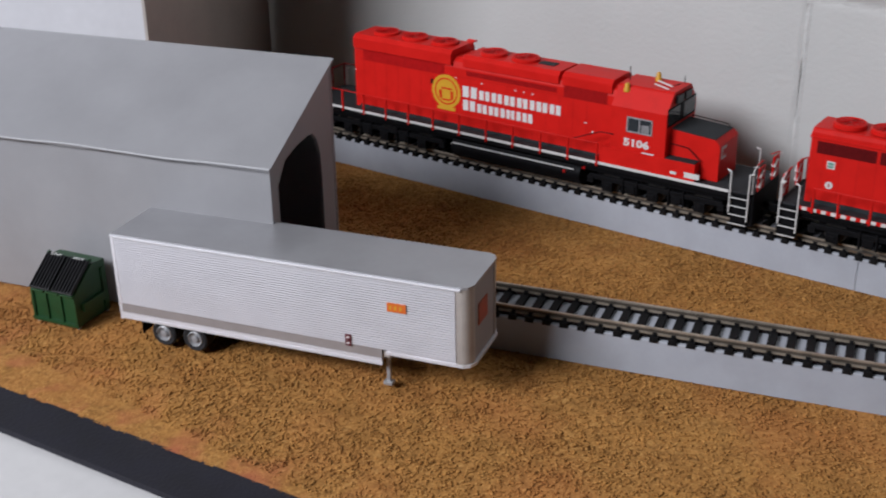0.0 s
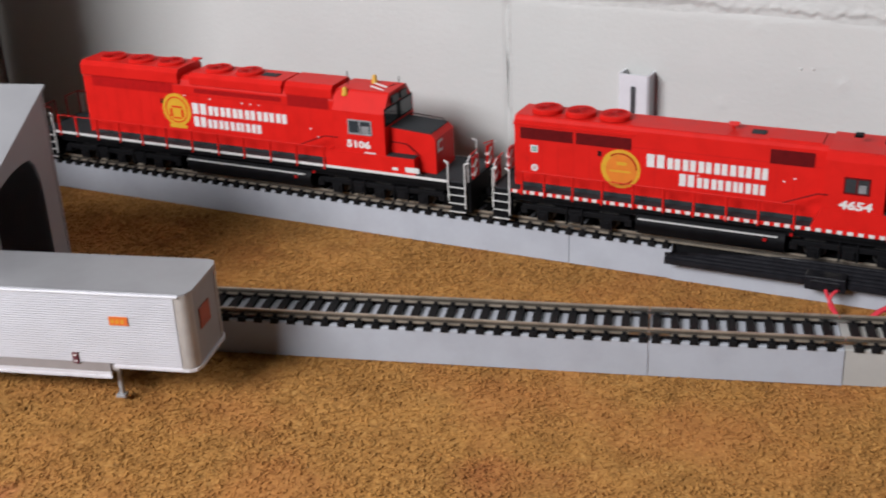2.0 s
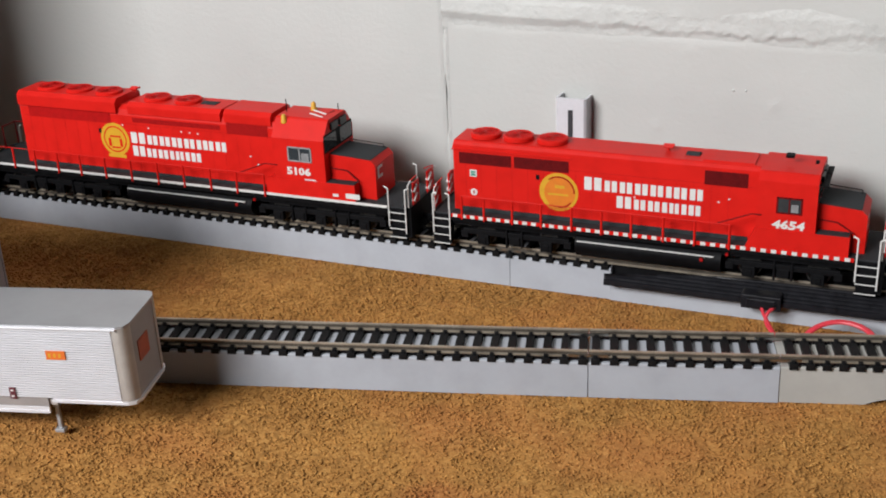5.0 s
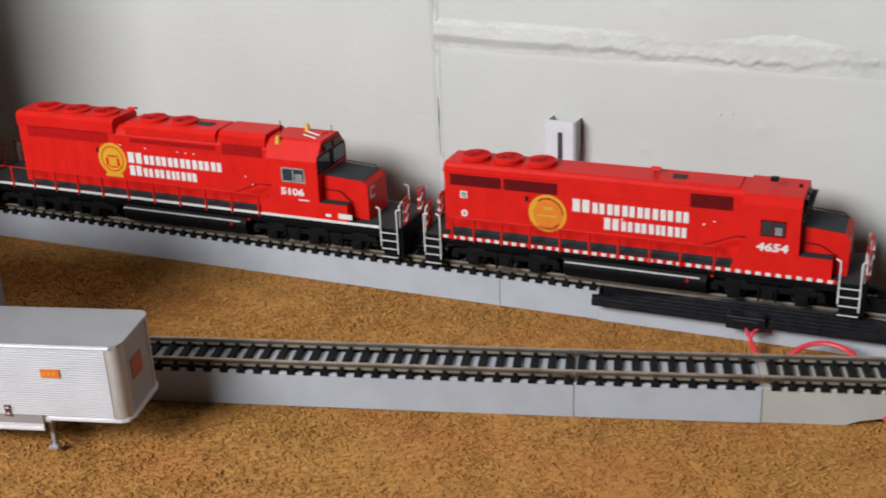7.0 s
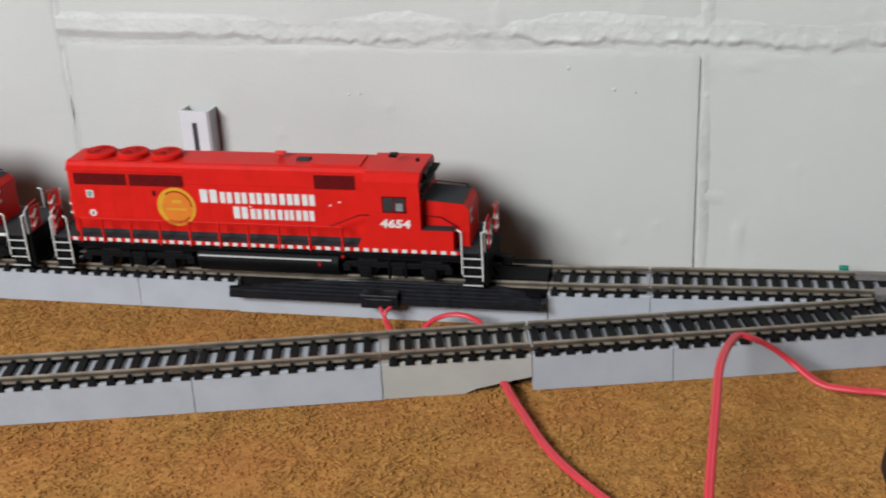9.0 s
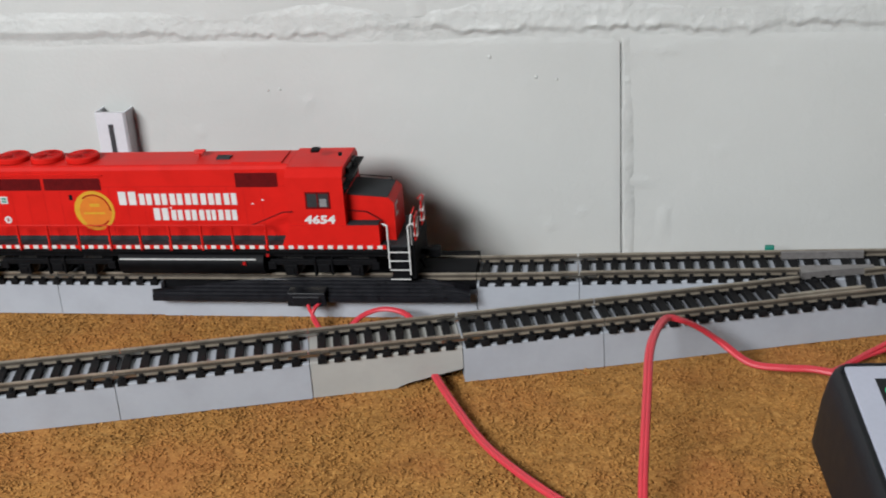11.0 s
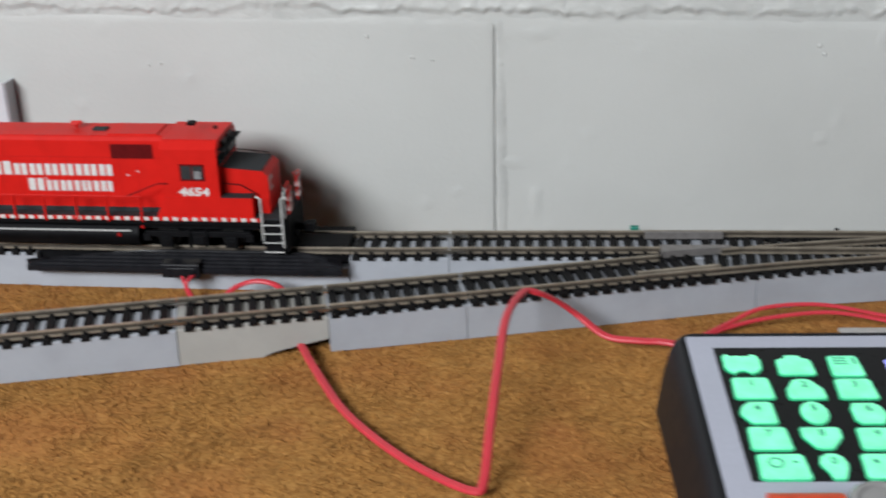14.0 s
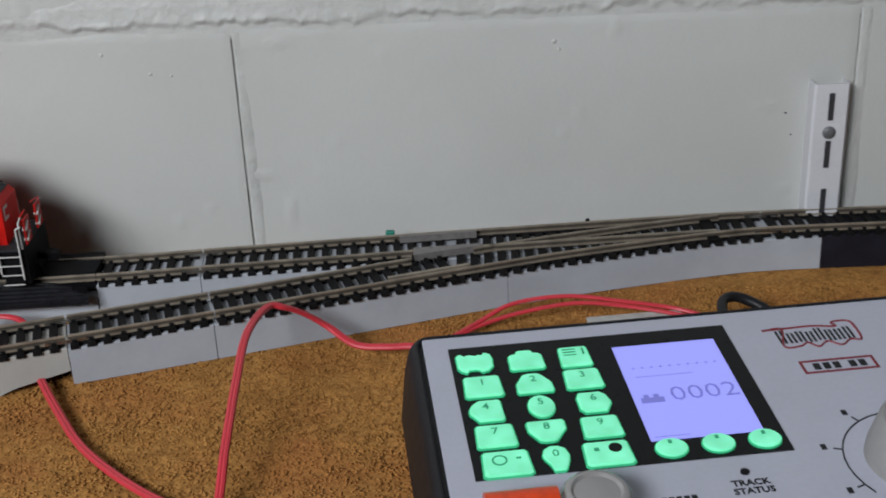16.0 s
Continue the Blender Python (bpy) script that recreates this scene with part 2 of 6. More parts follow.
def quad_box(bm, x0, x1, y0, y1, z0, z1, bevel=0.0, m=None):
    """A box, bevelled if asked, moved by m."""
    vs = [bm.verts.new((x, y, z)) for z in (z0, z1) for y in (y0, y1) for x in (x0, x1)]
    fs = [bm.faces.new([vs[i] for i in q]) for q in ((0, 2, 3, 1), (4, 5, 7, 6), (0, 1, 5, 4), (2, 6, 7, 3), (0, 4, 6, 2), (1, 3, 7, 5))]
    if bevel:
        es = list({e for f in fs for e in f.edges})
        r = bmesh.ops.bevel(bm, geom=es, offset=bevel, segments=2, affect="EDGES", profile=0.5)
        vs = list({v for f in r["faces"] for v in f.verts} | {v for v in vs if v.is_valid})
    if m is not None:
        for v in vs:
            v.co = m @ v.co
    return vs


def prism(bm, prof, axis, a0, a1):
    """A closed outline prof (pairs) drawn out along an axis from a0 to a1."""
    def put(p, a):
        return {"x": (a, p[0], p[1]), "y": (p[0], a, p[1]), "z": (p[0], p[1], a)}[axis]
    va = [bm.verts.new(put(p, a0)) for p in prof]
    vb = [bm.verts.new(put(p, a1)) for p in prof]
    n = len(prof)
    for i in range(n):
        bm.faces.new((va[i], va[(i + 1) % n], vb[(i + 1) % n], vb[i]))
    bm.faces.new(va[::-1])
    bm.faces.new(vb)
    bmesh.ops.recalc_face_normals(bm, faces=bm.faces[:])
    return va + vb


def rod(bm, p0, p1, r0, r1=None, seg=10):
    """A round bar from p0 to p1."""
    r1 = r0 if r1 is None else r1
    p0, p1 = Vector(p0), Vector(p1)
    q = (p1 - p0).to_track_quat("Z", "Y").to_matrix()
    ra = [bm.verts.new(p0 + q @ Vector((r0 * math.cos(a), r0 * math.sin(a), 0))) for a in [2 * math.pi * i / seg for i in range(seg)]]
    rb = [bm.verts.new(p1 + q @ Vector((r1 * math.cos(a), r1 * math.sin(a), 0))) for a in [2 * math.pi * i / seg for i in range(seg)]]
    for i in range(seg):
        bm.faces.new((ra[i], ra[(i + 1) % seg], rb[(i + 1) % seg], rb[i]))
    bm.faces.new(ra[::-1])
    bm.faces.new(rb)


def lathe(bm, c, axis, prof, seg=20):
    """A body of revolution round axis through c: prof holds (radius, along)."""
    q = Vector(axis).to_track_quat("Z", "Y").to_matrix()
    rings = []
    for r, a in prof:
        rings.append([bm.verts.new(Vector(c) + q @ Vector((max(r, 1e-6) * math.cos(2 * math.pi * i / seg), max(r, 1e-6) * math.sin(2 * math.pi * i / seg), a))) for i in range(seg)])
    for a, b in zip(rings, rings[1:]):
        for i in range(seg):
            bm.faces.new((a[i], a[(i + 1) % seg], b[(i + 1) % seg], b[i]))
    bm.faces.new(rings[0][::-1])
    bm.faces.new(rings[-1])


def smooth_line(pts, n=12):
    """A smooth line through pts (Catmull-Rom)."""
    ps = [Vector(p) for p in pts]
    ps = [2 * ps[0] - ps[1], *ps, 2 * ps[-1] - ps[-2]]
    out = []
    for i in range(1, len(ps) - 2):
        a, b, c, d = ps[i - 1:i + 3]
        for k in range(n):
            t = k / n
            out.append(0.5 * (2 * b + (c - a) * t + (2 * a - 5 * b + 4 * c - d) * t * t + (3 * b - a - 3 * c + d) * t ** 3))
    return out + [ps[-2]]


def tube(bm, line, r, seg=8, flat=1.0, side=0.0):
    """A round (or flat) cord along a line of points."""
    rings = []
    for i, p in enumerate(line):
        d = (line[min(i + 1, len(line) - 1)] - line[max(i - 1, 0)]).normalized()
        s = d.cross(Vector((0, 0, 1)))
        s = s.normalized() if s.length > 1e-5 else Vector((1, 0, 0))
        u = s.cross(d)
        rings.append([bm.verts.new(p + s * (side + r * flat * math.cos(2 * math.pi * k / seg)) + u * r * math.sin(2 * math.pi * k / seg)) for k in range(seg)])
    for a, b in zip(rings, rings[1:]):
        for k in range(seg):
            bm.faces.new((a[k], a[(k + 1) % seg], b[(k + 1) % seg], b[k]))
    bm.faces.new(rings[0][::-1])
    bm.faces.new(rings[-1])


def finish(bm, name, material, smooth=False):
    me = bpy.data.meshes.new(name)
    bmesh.ops.recalc_face_normals(bm, faces=bm.faces[:])
    bm.to_mesh(me)
    bm.free()
    me.materials.append(material)
    if smooth:
        me.polygons.foreach_set("use_smooth", [True] * len(me.polygons))
        me.set_sharp_from_angle(angle=radians(40))
    return me


def part(name, bm, material, parent=None, label="", smooth=False):
    ob = new(name, finish(bm, name, material, smooth))
    if parent is not None:
        ob.parent = parent
    return tagged(ob, label)


def thing(name, m, label, category, group="", kind=""):
    ob = new(name)
    ob.empty_display_size = 0.01
    ob.matrix_world = m
    return tagged(ob, label, category, group, kind)


def solid(name, material, parent, *boxes, bevel=0.0, label="", s=1.0, smooth=False):
    """One part made of one or more boxes (x0, x1, y0, y1, z0, z1), in units of s metres."""
    bm = bmesh.new()
    for b in boxes:
        quad_box(bm, *[v * s for v in b], bevel=bevel * s)
    return part(name, bm, material, parent, label, smooth)


def words(name, text, size, material, parent, m, label="", align="CENTER", deep=0.00008, shear=0.0, wide=1.0, bold=0.012):
    """Raised lettering in the built-in font, as a mesh."""
    cu = bpy.data.curves.new(name, "FONT")
    cu.body, cu.size, cu.extrude, cu.align_x, cu.align_y, cu.resolution_u = text, size, deep, align, "CENTER", 2
    cu.shear, cu.offset = shear, size * bold
    tmp = new("tmp_text", cu)
    dg = bpy.context.evaluated_depsgraph_get()
    me = bpy.data.meshes.new_from_object(tmp.evaluated_get(dg))
    bpy.data.objects.remove(tmp)
    me.name = name
    me.transform(Matrix.Diagonal((wide, 1, 1, 1)))
    me.materials.clear()
    me.materials.append(material)
    ob = new(name, me)
    ob.parent = parent
    ob.matrix_local = m
    return tagged(ob, label)


def grid_mesh(name, nx, ny, fn, material, smooth=True):
    """A sheet of nx by ny points; fn maps the index arrays to x, y, z arrays."""
    i, j = np.meshgrid(np.arange(nx), np.arange(ny), indexing="ij")
    x, y, z = fn(i, j)
    co = np.stack([x, y, z], -1).reshape(-1, 3)
    a = (i[:-1, :-1] * ny + j[:-1, :-1]).ravel()
    faces = np.stack([a, a + ny, a + ny + 1, a + 1], -1)
    me = bpy.data.meshes.new(name)
    me.vertices.add(len(co))
    me.vertices.foreach_set("co", co.ravel().astype(np.float32))
    me.loops.add(faces.size)
    me.loops.foreach_set("vertex_index", faces.ravel().astype(np.int32))
    me.polygons.add(len(faces))
    me.polygons.foreach_set("loop_start", np.arange(len(faces), dtype=np.int32) * 4)
    me.update(calc_edges=True)
    me.validate()
    if smooth:
        me.polygons.foreach_set("use_smooth", [True] * len(me.polygons))
    me.materials.append(material)
    return me


def lumps(shape, cells, seed):
    """Smooth random values in 0..1 over a grid of that shape, with about so many cells each way."""
    rng = np.random.default_rng(seed)
    g = rng.random((int(cells[0]) + 3, int(cells[1]) + 3))
    u = np.linspace(0, cells[0], shape[0])
    v = np.linspace(0, cells[1], shape[1])
    iu, iv = u.astype(int), v.astype(int)
    fu, fv = (u - iu)[:, None], (v - iv)[None, :]
    fu, fv = fu * fu * (3 - 2 * fu), fv * fv * (3 - 2 * fv)
    q = lambda a, b: g[np.ix_(iu + a, iv + b)]
    return (q(0, 0) * (1 - fu) + q(1, 0) * fu) * (1 - fv) + (q(0, 1) * (1 - fu) + q(1, 1) * fu) * fv

# ---- the room ----
tagged(solid("floor", M_FLOOR, None, (-1.75, 2.4, -1.75, 0.2, -0.95, -0.85)), "grey painted basement floor", "floor", kind="structure")
tagged(solid("ceiling", M_ROOM, None, (-1.75, 2.4, -1.75, 0.2, 1.55, 1.65)), "plain brown ceiling", "ceiling", kind="structure")
tagged(solid("wall_south", M_ROOM, None, (-1.65, -1.01, -1.75, -1.65, -0.85, 1.55), (0.01, 2.3, -1.75, -1.65, -0.85, 1.55), (-1.01, 0.01, -1.75, -1.65, -0.85, 0.71), (-1.01, 0.01, -1.75, -1.65, 1.29, 1.55)),
       "plain brown wall with a basement window", "wall", kind="structure")
tagged(solid("wall_east", M_ROOM, None, (2.3, 2.4, -1.75, 0.0, -0.85, 1.55)), "plain brown side wall", "wall", kind="structure")
tagged(solid("wall_west", M_ROOM, None, (-1.75, -1.65, -1.75, 0.0, -0.85, 1.55)), "plain brown side wall", "wall", kind="structure")
win = thing("window_1", Matrix.Translation((-0.50, -1.70, 1.00)), "white framed basement window letting in daylight", "window", kind="structure")
for b in ((-.51, -.48, -.03, .03, -.29, .29), (.48, .51, -.03, .03, -.29, .29), (-.48, .48, -.03, .03, -.29, -.26), (-.48, .48, -.03, .03, .26, .29)):
    solid("window_frame", M_WHITE, win, b)

# ---- block wall behind the layout ----
wall = solid("wall_north", M_WALL, None, (-1.65, 2.3, 0.008, 0.2, -0.85, 1.55))
tagged(wall, "off-white painted concrete block wall with lumpy mortar joints", "wall", kind="structure")


def block(x0, x1, z0, z1, seed, step=0.0022, soft=(1.0, 1.0), bed=(0.08, 0.08), drops=1.0):
    """One painted block: a face with rounded rims, faint waves and paint pimples."""
    nx, nz = int((x1 - x0) / step) + 2, int((z1 - z0) / step) + 2
    wave = lumps((nx, nz), ((x1 - x0) / 0.05 + 1, (z1 - z0) / 0.05 + 1), seed)
    rough = lumps((nx, nz), ((x1 - x0) / 0.006 + 1, (z1 - z0) / 0.006 + 1), seed + 1)
    pim = lumps((nx, nz), ((x1 - x0) / 0.008 + 1, (z1 - z0) / 0.008 + 1), seed + 2)
    rim = lumps((nx, nz), ((x1 - x0) / 0.01 + 1, (z1 - z0) / 0.01 + 1), seed + 3)

    def fn(i, j):
        x = x0 + (x1 - x0) * i / (nx - 1)
        z = z0 + (z1 - z0) * j / (nz - 1)
        d = np.minimum(np.minimum(x - x0, x1 - x), np.minimum(z - z0, z1 - z))
        k = np.clip(d / (0.0008 + 0.0014 * rim), 0, 1)
        deep = np.where(x - x0 < 0.004, soft[0], np.where(x1 - x < 0.004, soft[1], np.where(z - z0 < 0.004, bed[0], np.where(z1 - z < 0.004, bed[1], 1.0)))) * (0.4 + 0.8 * rim)
        y = 0.006 * deep * (1 - k) ** 1.6 - 0.0009 * (wave - 0.5) - 0.00008 * (rough - 0.5) - drops * 0.0016 * np.clip(pim - 0.93, 0, 1) * 10
        return x, y, z
    ob = new("block", grid_mesh("block", nx, nz, fn, M_WALL))
    ob.parent = wall
    return ob


def bed_joint(x0, x1, z0, z1, seed, step=0.0007):
    """The bed joint: a ledge of mortar with a torn lower lip, smooth at its left end."""
    nx, nz = int((x1 - x0) / step) + 2, int((z1 - z0) / step) + 2
    lx, lz = x1 - x0, z1 - z0
    lump = lambda k, cell: lumps((nx, nz), (lx / cell + 1, lz / cell + 1), seed + k)
    line = lambda k, cell: lumps((nx, 2), (lx / cell + 1, 1), seed + k)[:, :1]
    big, mid, small = line(0, 0.045), line(1, 0.008), line(2, 0.0028)
    gone = line(5, 0.022)
    grit, clod = lump(3, 0.0022), lump(4, 0.006)

    def fn(i, j):
        x, z = x0 + lx * i / (nx - 1), z0 + lz * j / (nz - 1)
        torn = np.clip((x - 0.05) / 0.06, 0, 1)                 # smeared smooth to the left of this
        lip = z0 + 0.0062 + 0.0030 * (big - 0.5) + torn * (0.0026 * (mid - 0.5) + 0.0016 * (small - 0.5)) - 0.0012 * (1 - torn)
        soft = 0.0040 - 0.0020 * torn + 0.0018 * torn * mid * big
        high = (0.0001 + 0.0012 * mid * (0.35 + 0.65 * big) * np.clip(3.0 * gone - 1.0, 0, 1)) * torn + 0.0009 * (1 - torn)
        under = np.clip((z - lip) / soft, 0, 1)
        above = np.clip(1 - (z - lip - soft) / (0.0050 + 0.0040 * big), 0, 1)
        near = 0.12 + 0.88 * np.exp(-((z - lip - 0.001) / 0.0026) ** 2)
        y = 0.0003 * (1 - under) - 0.0003 * under - high * under * above ** 1.3 - torn * 0.0013 * np.clip(clod - 0.62, 0, 1) * 2.4 * under * near - torn * 0.0006 * (grit - 0.5) * under * near
        fade = np.clip(np.minimum(j / 3, (nz - 1 - j) / 15), 0, 1)
        return x, np.where(fade <= 0, 0.0014, 0.0012 * (1 - fade) + y * fade), z
    ob = new("mortar", grid_mesh("mortar", nx, nz, fn, M_MORTAR))
    ob.parent = wall
    return ob


def head_joint(x0, x1, z0, z1, seed, gap=0.0015, deep=0.0022, broken=0.0, step=0.0005):
    """An upright joint: an open crack beside the block, then a flat pointed band."""
    nx, nz = int((x1 - x0) / step) + 2, int((z1 - z0) / 0.0012) + 2
    lx, lz = x1 - x0, z1 - z0
    way = lumps((2, nz), (1, lz / 0.012 + 1), seed)[:1]
    way2 = lumps((2, nz), (1, lz / 0.035 + 1), seed + 1)[:1]
    grit = lumps((nx, nz), (lx / 0.003 + 1, lz / 0.003 + 1), seed + 2)

    def fn(i, j):
        x, z = x0 + lx * i / (nx - 1), z0 + lz * j / (nz - 1)
        edge = gap * (0.75 + 0.5 * way)
        open_ = 1 - broken * np.clip(2.6 * way2 - 0.7, 0, 1)
        y = -0.0003 - 0.0002 * grit + deep * open_ * np.clip(1 - (x - x0 - edge * 0.75) / (0.25 * edge), 0, 1)
        y = y + 0.0016 * np.clip((x - x1 + 0.0060) / 0.0060, 0, 1) ** 2
        return x, y, z
    ob = new("mortar", grid_mesh("mortar", nx, nz, fn, M_MORTAR))
    ob.parent = wall
    return ob


block(-0.60, -0.0010, -0.05, 0.40, 11, step=0.0016, soft=(0.3, 0.15), drops=0.15)
for n, (a, b) in enumerate(((0.0020, 0.3078), (0.3120, 0.5793), (0.5835, 0.90), (0.904, 1.25))):
    block(a, b, -0.05, 0.1085, 20 + 7 * n, soft=(0.0, 0.06))
    block(a, b, 0.1180, 0.40, 60 + 7 * n, step=0.0026, soft=(0.0, 0.06), bed=(0.0, 0.08))
bed_joint(-0.0012, 1.25, 0.1040, 0.1300, 201)
head_joint(-0.0014, 0.0045, -0.05, 0.1065, 281, gap=0.0014, broken=0.55)
head_joint(-0.0014, 0.0045, 0.1200, 0.40, 285, gap=0.0012, broken=0.6)
for n, a in enumerate((0.3074, 0.5789, 0.8998)):
    head_joint(a, a + 0.0088, -0.05, 0.1075, 300 + 5 * n)
    head_joint(a, a + 0.0088, 0.1185, 0.40, 303 + 5 * n, gap=0.0009, broken=0.8)

# ---- table and ground ----
table = thing("table", Matrix.Translation((0, 0, 0.0004)), "white laminate table under the model railway", "table", kind="structure")
solid("tabletop", M_WHITE, table, (-0.95, 1.3, -0.66, -0.001, -0.035, -0.004), bevel=0.002)
for x in (-0.9, 1.2):
    for y in (-0.6, -0.06):
        solid("leg", M_WHITE, table, (x - .025, x + .025, y - .025, y + .025, -0.8502, -0.035))


def front(x):
    """Front rim of the layout board."""
    return -0.3290 + 0.115 * (np.minimum(x, -0.02) + 0.1)


GX0, GX1, GNX, GNY = -0.46, 0.74, 920, 260


def ground_at(i, j):
    x = GX0 + (GX1 - GX0) * i / (GNX - 1)
    f = front(x)
    y = f + (0.004 - f) * j / (GNY - 1)
    sh = (GNX, GNY)
    grain = lumps(sh, (660, 182), 1)
    big = lumps(sh, (300, 84), 2)
    z = 0.0005 * (grain - 0.55) + 0.0010 * np.clip(big - 0.74, 0, 1) - 0.0005 * np.clip(lumps(sh, (420, 117), 7) - 0.70, 0, 1) + 0.0006 * (lumps(sh, (60, 16), 3) - 0.5) + 0.0005 * (lumps(sh, (GNX * 0.8, GNY * 0.8), 8) - 0.5)
    jx = (lumps(sh, (640, 178), 5) - 0.5) * 0.0006
    return x + jx, y, z - 0.0010


ground = new("ground", grid_mesh("ground", GNX, GNY, ground_at, M_MAT))
tagged(ground, "brown granular scenery mat covering the layout board", "ground", kind="structure")


def crumbs(n, seed):
    """Loose granules strewn over the mat: small lumpy octahedra in one mesh."""
    rng = np.random.default_rng(seed)
    corner = np.array([(1, 0, 0), (0, 1, 0), (-1, 0, 0), (0, -1, 0), (0, 0, 1), (0, 0, -1)], float)
    tri = np.array([(0, 1, 4), (1, 2, 4), (2, 3, 4), (3, 0, 4), (1, 0, 5), (2, 1, 5), (3, 2, 5), (0, 3, 5)])
    x = rng.uniform(-0.24, 0.66, n)
    y = rng.uniform(-0.317, -0.045, n)
    r = 0.00034 + 0.00040 * rng.random(n) + 0.00045 * rng.random(n) ** 12
    turn = rng.uniform(0, 6.28, n)
    pts = corner[None] * rng.uniform(0.65, 1.3, (n, 6, 1)) * r[:, None, None]
    px_ = pts[..., 0] * np.cos(turn)[:, None] - pts[..., 1] * np.sin(turn)[:, None] + x[:, None]
    py_ = pts[..., 0] * np.sin(turn)[:, None] + pts[..., 1] * np.cos(turn)[:, None] + y[:, None]
    co = np.stack([px_, py_, pts[..., 2] * 0.54 + (-0.00092 + 0.0004 * rng.random(n))[:, None]], -1).reshape(-1, 3)
    fs = (tri[None] + 6 * np.arange(n)[:, None, None]).reshape(-1, 3)
    me = bpy.data.meshes.new("granules")
    me.vertices.add(len(co))
    me.vertices.foreach_set("co", co.ravel().astype(np.float32))
    me.loops.add(fs.size)
    me.loops.foreach_set("vertex_index", fs.ravel().astype(np.int32))
    me.polygons.add(len(fs))
    me.polygons.foreach_set("loop_start", np.arange(len(fs), dtype=np.int32) * 3)
    me.update(calc_edges=True)
    me.polygons.foreach_set("use_smooth", [True] * len(fs))
    me.materials.append(M_CRUMB)
    ob = new("granules", me)
    return tagged(ob, "loose brown granules strewn over the scenery mat", "granules", kind="stuff")


crumbs(140000, 77)
board = bmesh.new()
prism(board, [(GX0, front(GX0)), (-0.02, front(-0.02)), (GX1, front(GX1)), (GX1, 0.0), (GX0, 0.0)], "z", -0.0036, -0.0029)
board = tagged(part("board", board, M_EDGE), "flat board under the scenery mat", "board", kind="structure")
rim = bmesh.new()
prism(rim, [(GX0, front(GX0) - 0.0195), (-0.02, front(-0.02) - 0.0195), (GX1, front(GX1) - 0.0195), (GX1, front(GX1) + 0.001), (-0.02, front(-0.02) + 0.001), (GX0, front(GX0) + 0.001)], "z", -0.0036, -0.0010)
tagged(part("trim", rim, M_EDGE), "black vinyl strip along the board's front edge", "edge strip", kind="structure")

# ---- track: middle lines of both tracks ----
RT = 0.0189                 # top of rail
RISE = 0.0139               # top of the foam risers
TIE = 0.0023
GAUGE = 0.0090              # half of the distance between rail middles
FAR = smooth_line([(x, y, 0) for x, y in ((-0.36, -0.0712), (-0.20, -0.064), (0.034, -0.0535), (0.232, -0.0440), (0.302, -0.0376), (0.36, -0.0322), (0.40, -0.0284),
                                          (0.451, -0.0243), (0.50, -0.0205), (0.54, -0.0186), (0.60, -0.0178), (0.70, -0.0175), (0.80, -0.0175))], 16)
NEAR = smooth_line([(x, y, 0) for x, y in ((-0.20, -0.2375), (-0.041, -0.1885), (0.06, -0.1578), (0.126, -0.1375), (0.205, -0.1125), (0.251, -0.0983), (0.31, -0.0800),
                                           (0.36, -0.0640), (0.40, -0.0512), (0.44, -0.039), (0.48, -0.0292), (0.51, -0.0228), (0.54, -0.0187), (0.60, -0.0178))], 16)


def cut(line, x0, x1):
    """The stretch of a line between two values of x."""
    def at(x):
        for a, b in zip(line, line[1:]):
            if a.x <= x <= b.x:
                return a.lerp(b, (x - a.x) / (b.x - a.x))
        return line[0].copy() if x < line[0].x else line[-1].copy()
    return [at(x0), *[p for p in line if x0 + 1e-4 < p.x < x1 - 1e-4], at(x1)]


def sides(line):
    """Unit vectors to the left of each point of a line."""
    out = []
    for i in range(len(line)):
        d = line[min(i + 1, len(line) - 1)] - line[max(i - 1, 0)]
        out.append(Vector((-d.y, d.x, 0)).normalized())
    return out


def sweep(bm, line, prof):
    """An outline (aside, up) carried along a line, closed at both ends. prof may be a function of the share gone."""
    rings = []
    for k, (p, s) in enumerate(zip(line, sides(line))):
        pr = prof(k / (len(line) - 1)) if callable(prof) else prof
        rings.append([bm.verts.new(p + s * a + Vector((0, 0, h))) for a, h in pr])
    n = len(rings[0])
    for a, b in zip(rings, rings[1:]):
        for k in range(n):
            bm.faces.new((a[k], a[(k + 1) % n], b[(k + 1) % n], b[k]))
    bm.faces.new(rings[0][::-1])
    bm.faces.new(rings[-1])


def riser(name, line, x0, x1, lo, hi, material, label, lift=0.0, top=RISE + 0.0007):
    bm = bmesh.new()
    ln = cut(line, x0 + 0.00015, x1 - 0.00015)

    def prof(t):
        z0 = -0.0006 + lift * (min(1.0, max(0.0, (t - 0.50) / 0.04)) * 0.22 + 0.78 * max(0.0, (t - 0.50) / 0.50))
        if lift:                                   # folded card, hollow below
            return [(lo - 0.0003, z0), (lo + 0.0003, top - 0.0004), (lo + 0.0007, top), (hi - 0.0007, top), (hi, top - 0.0004), (hi, -0.0006), (hi - 0.001, -0.0006), (hi - 0.001, top - 0.002), (lo + 0.0009, top - 0.002), (lo + 0.0005, z0)]
        return [(lo - 0.0003, z0), (lo + 0.0003, top - 0.0004), (lo + 0.0007, top), (hi - 0.0007, top), (hi, top - 0.0004), (hi, -0.0006)]
    sweep(bm, ln, prof)
    return tagged(part(name, bm, material), label, "track riser", "risers under the track")


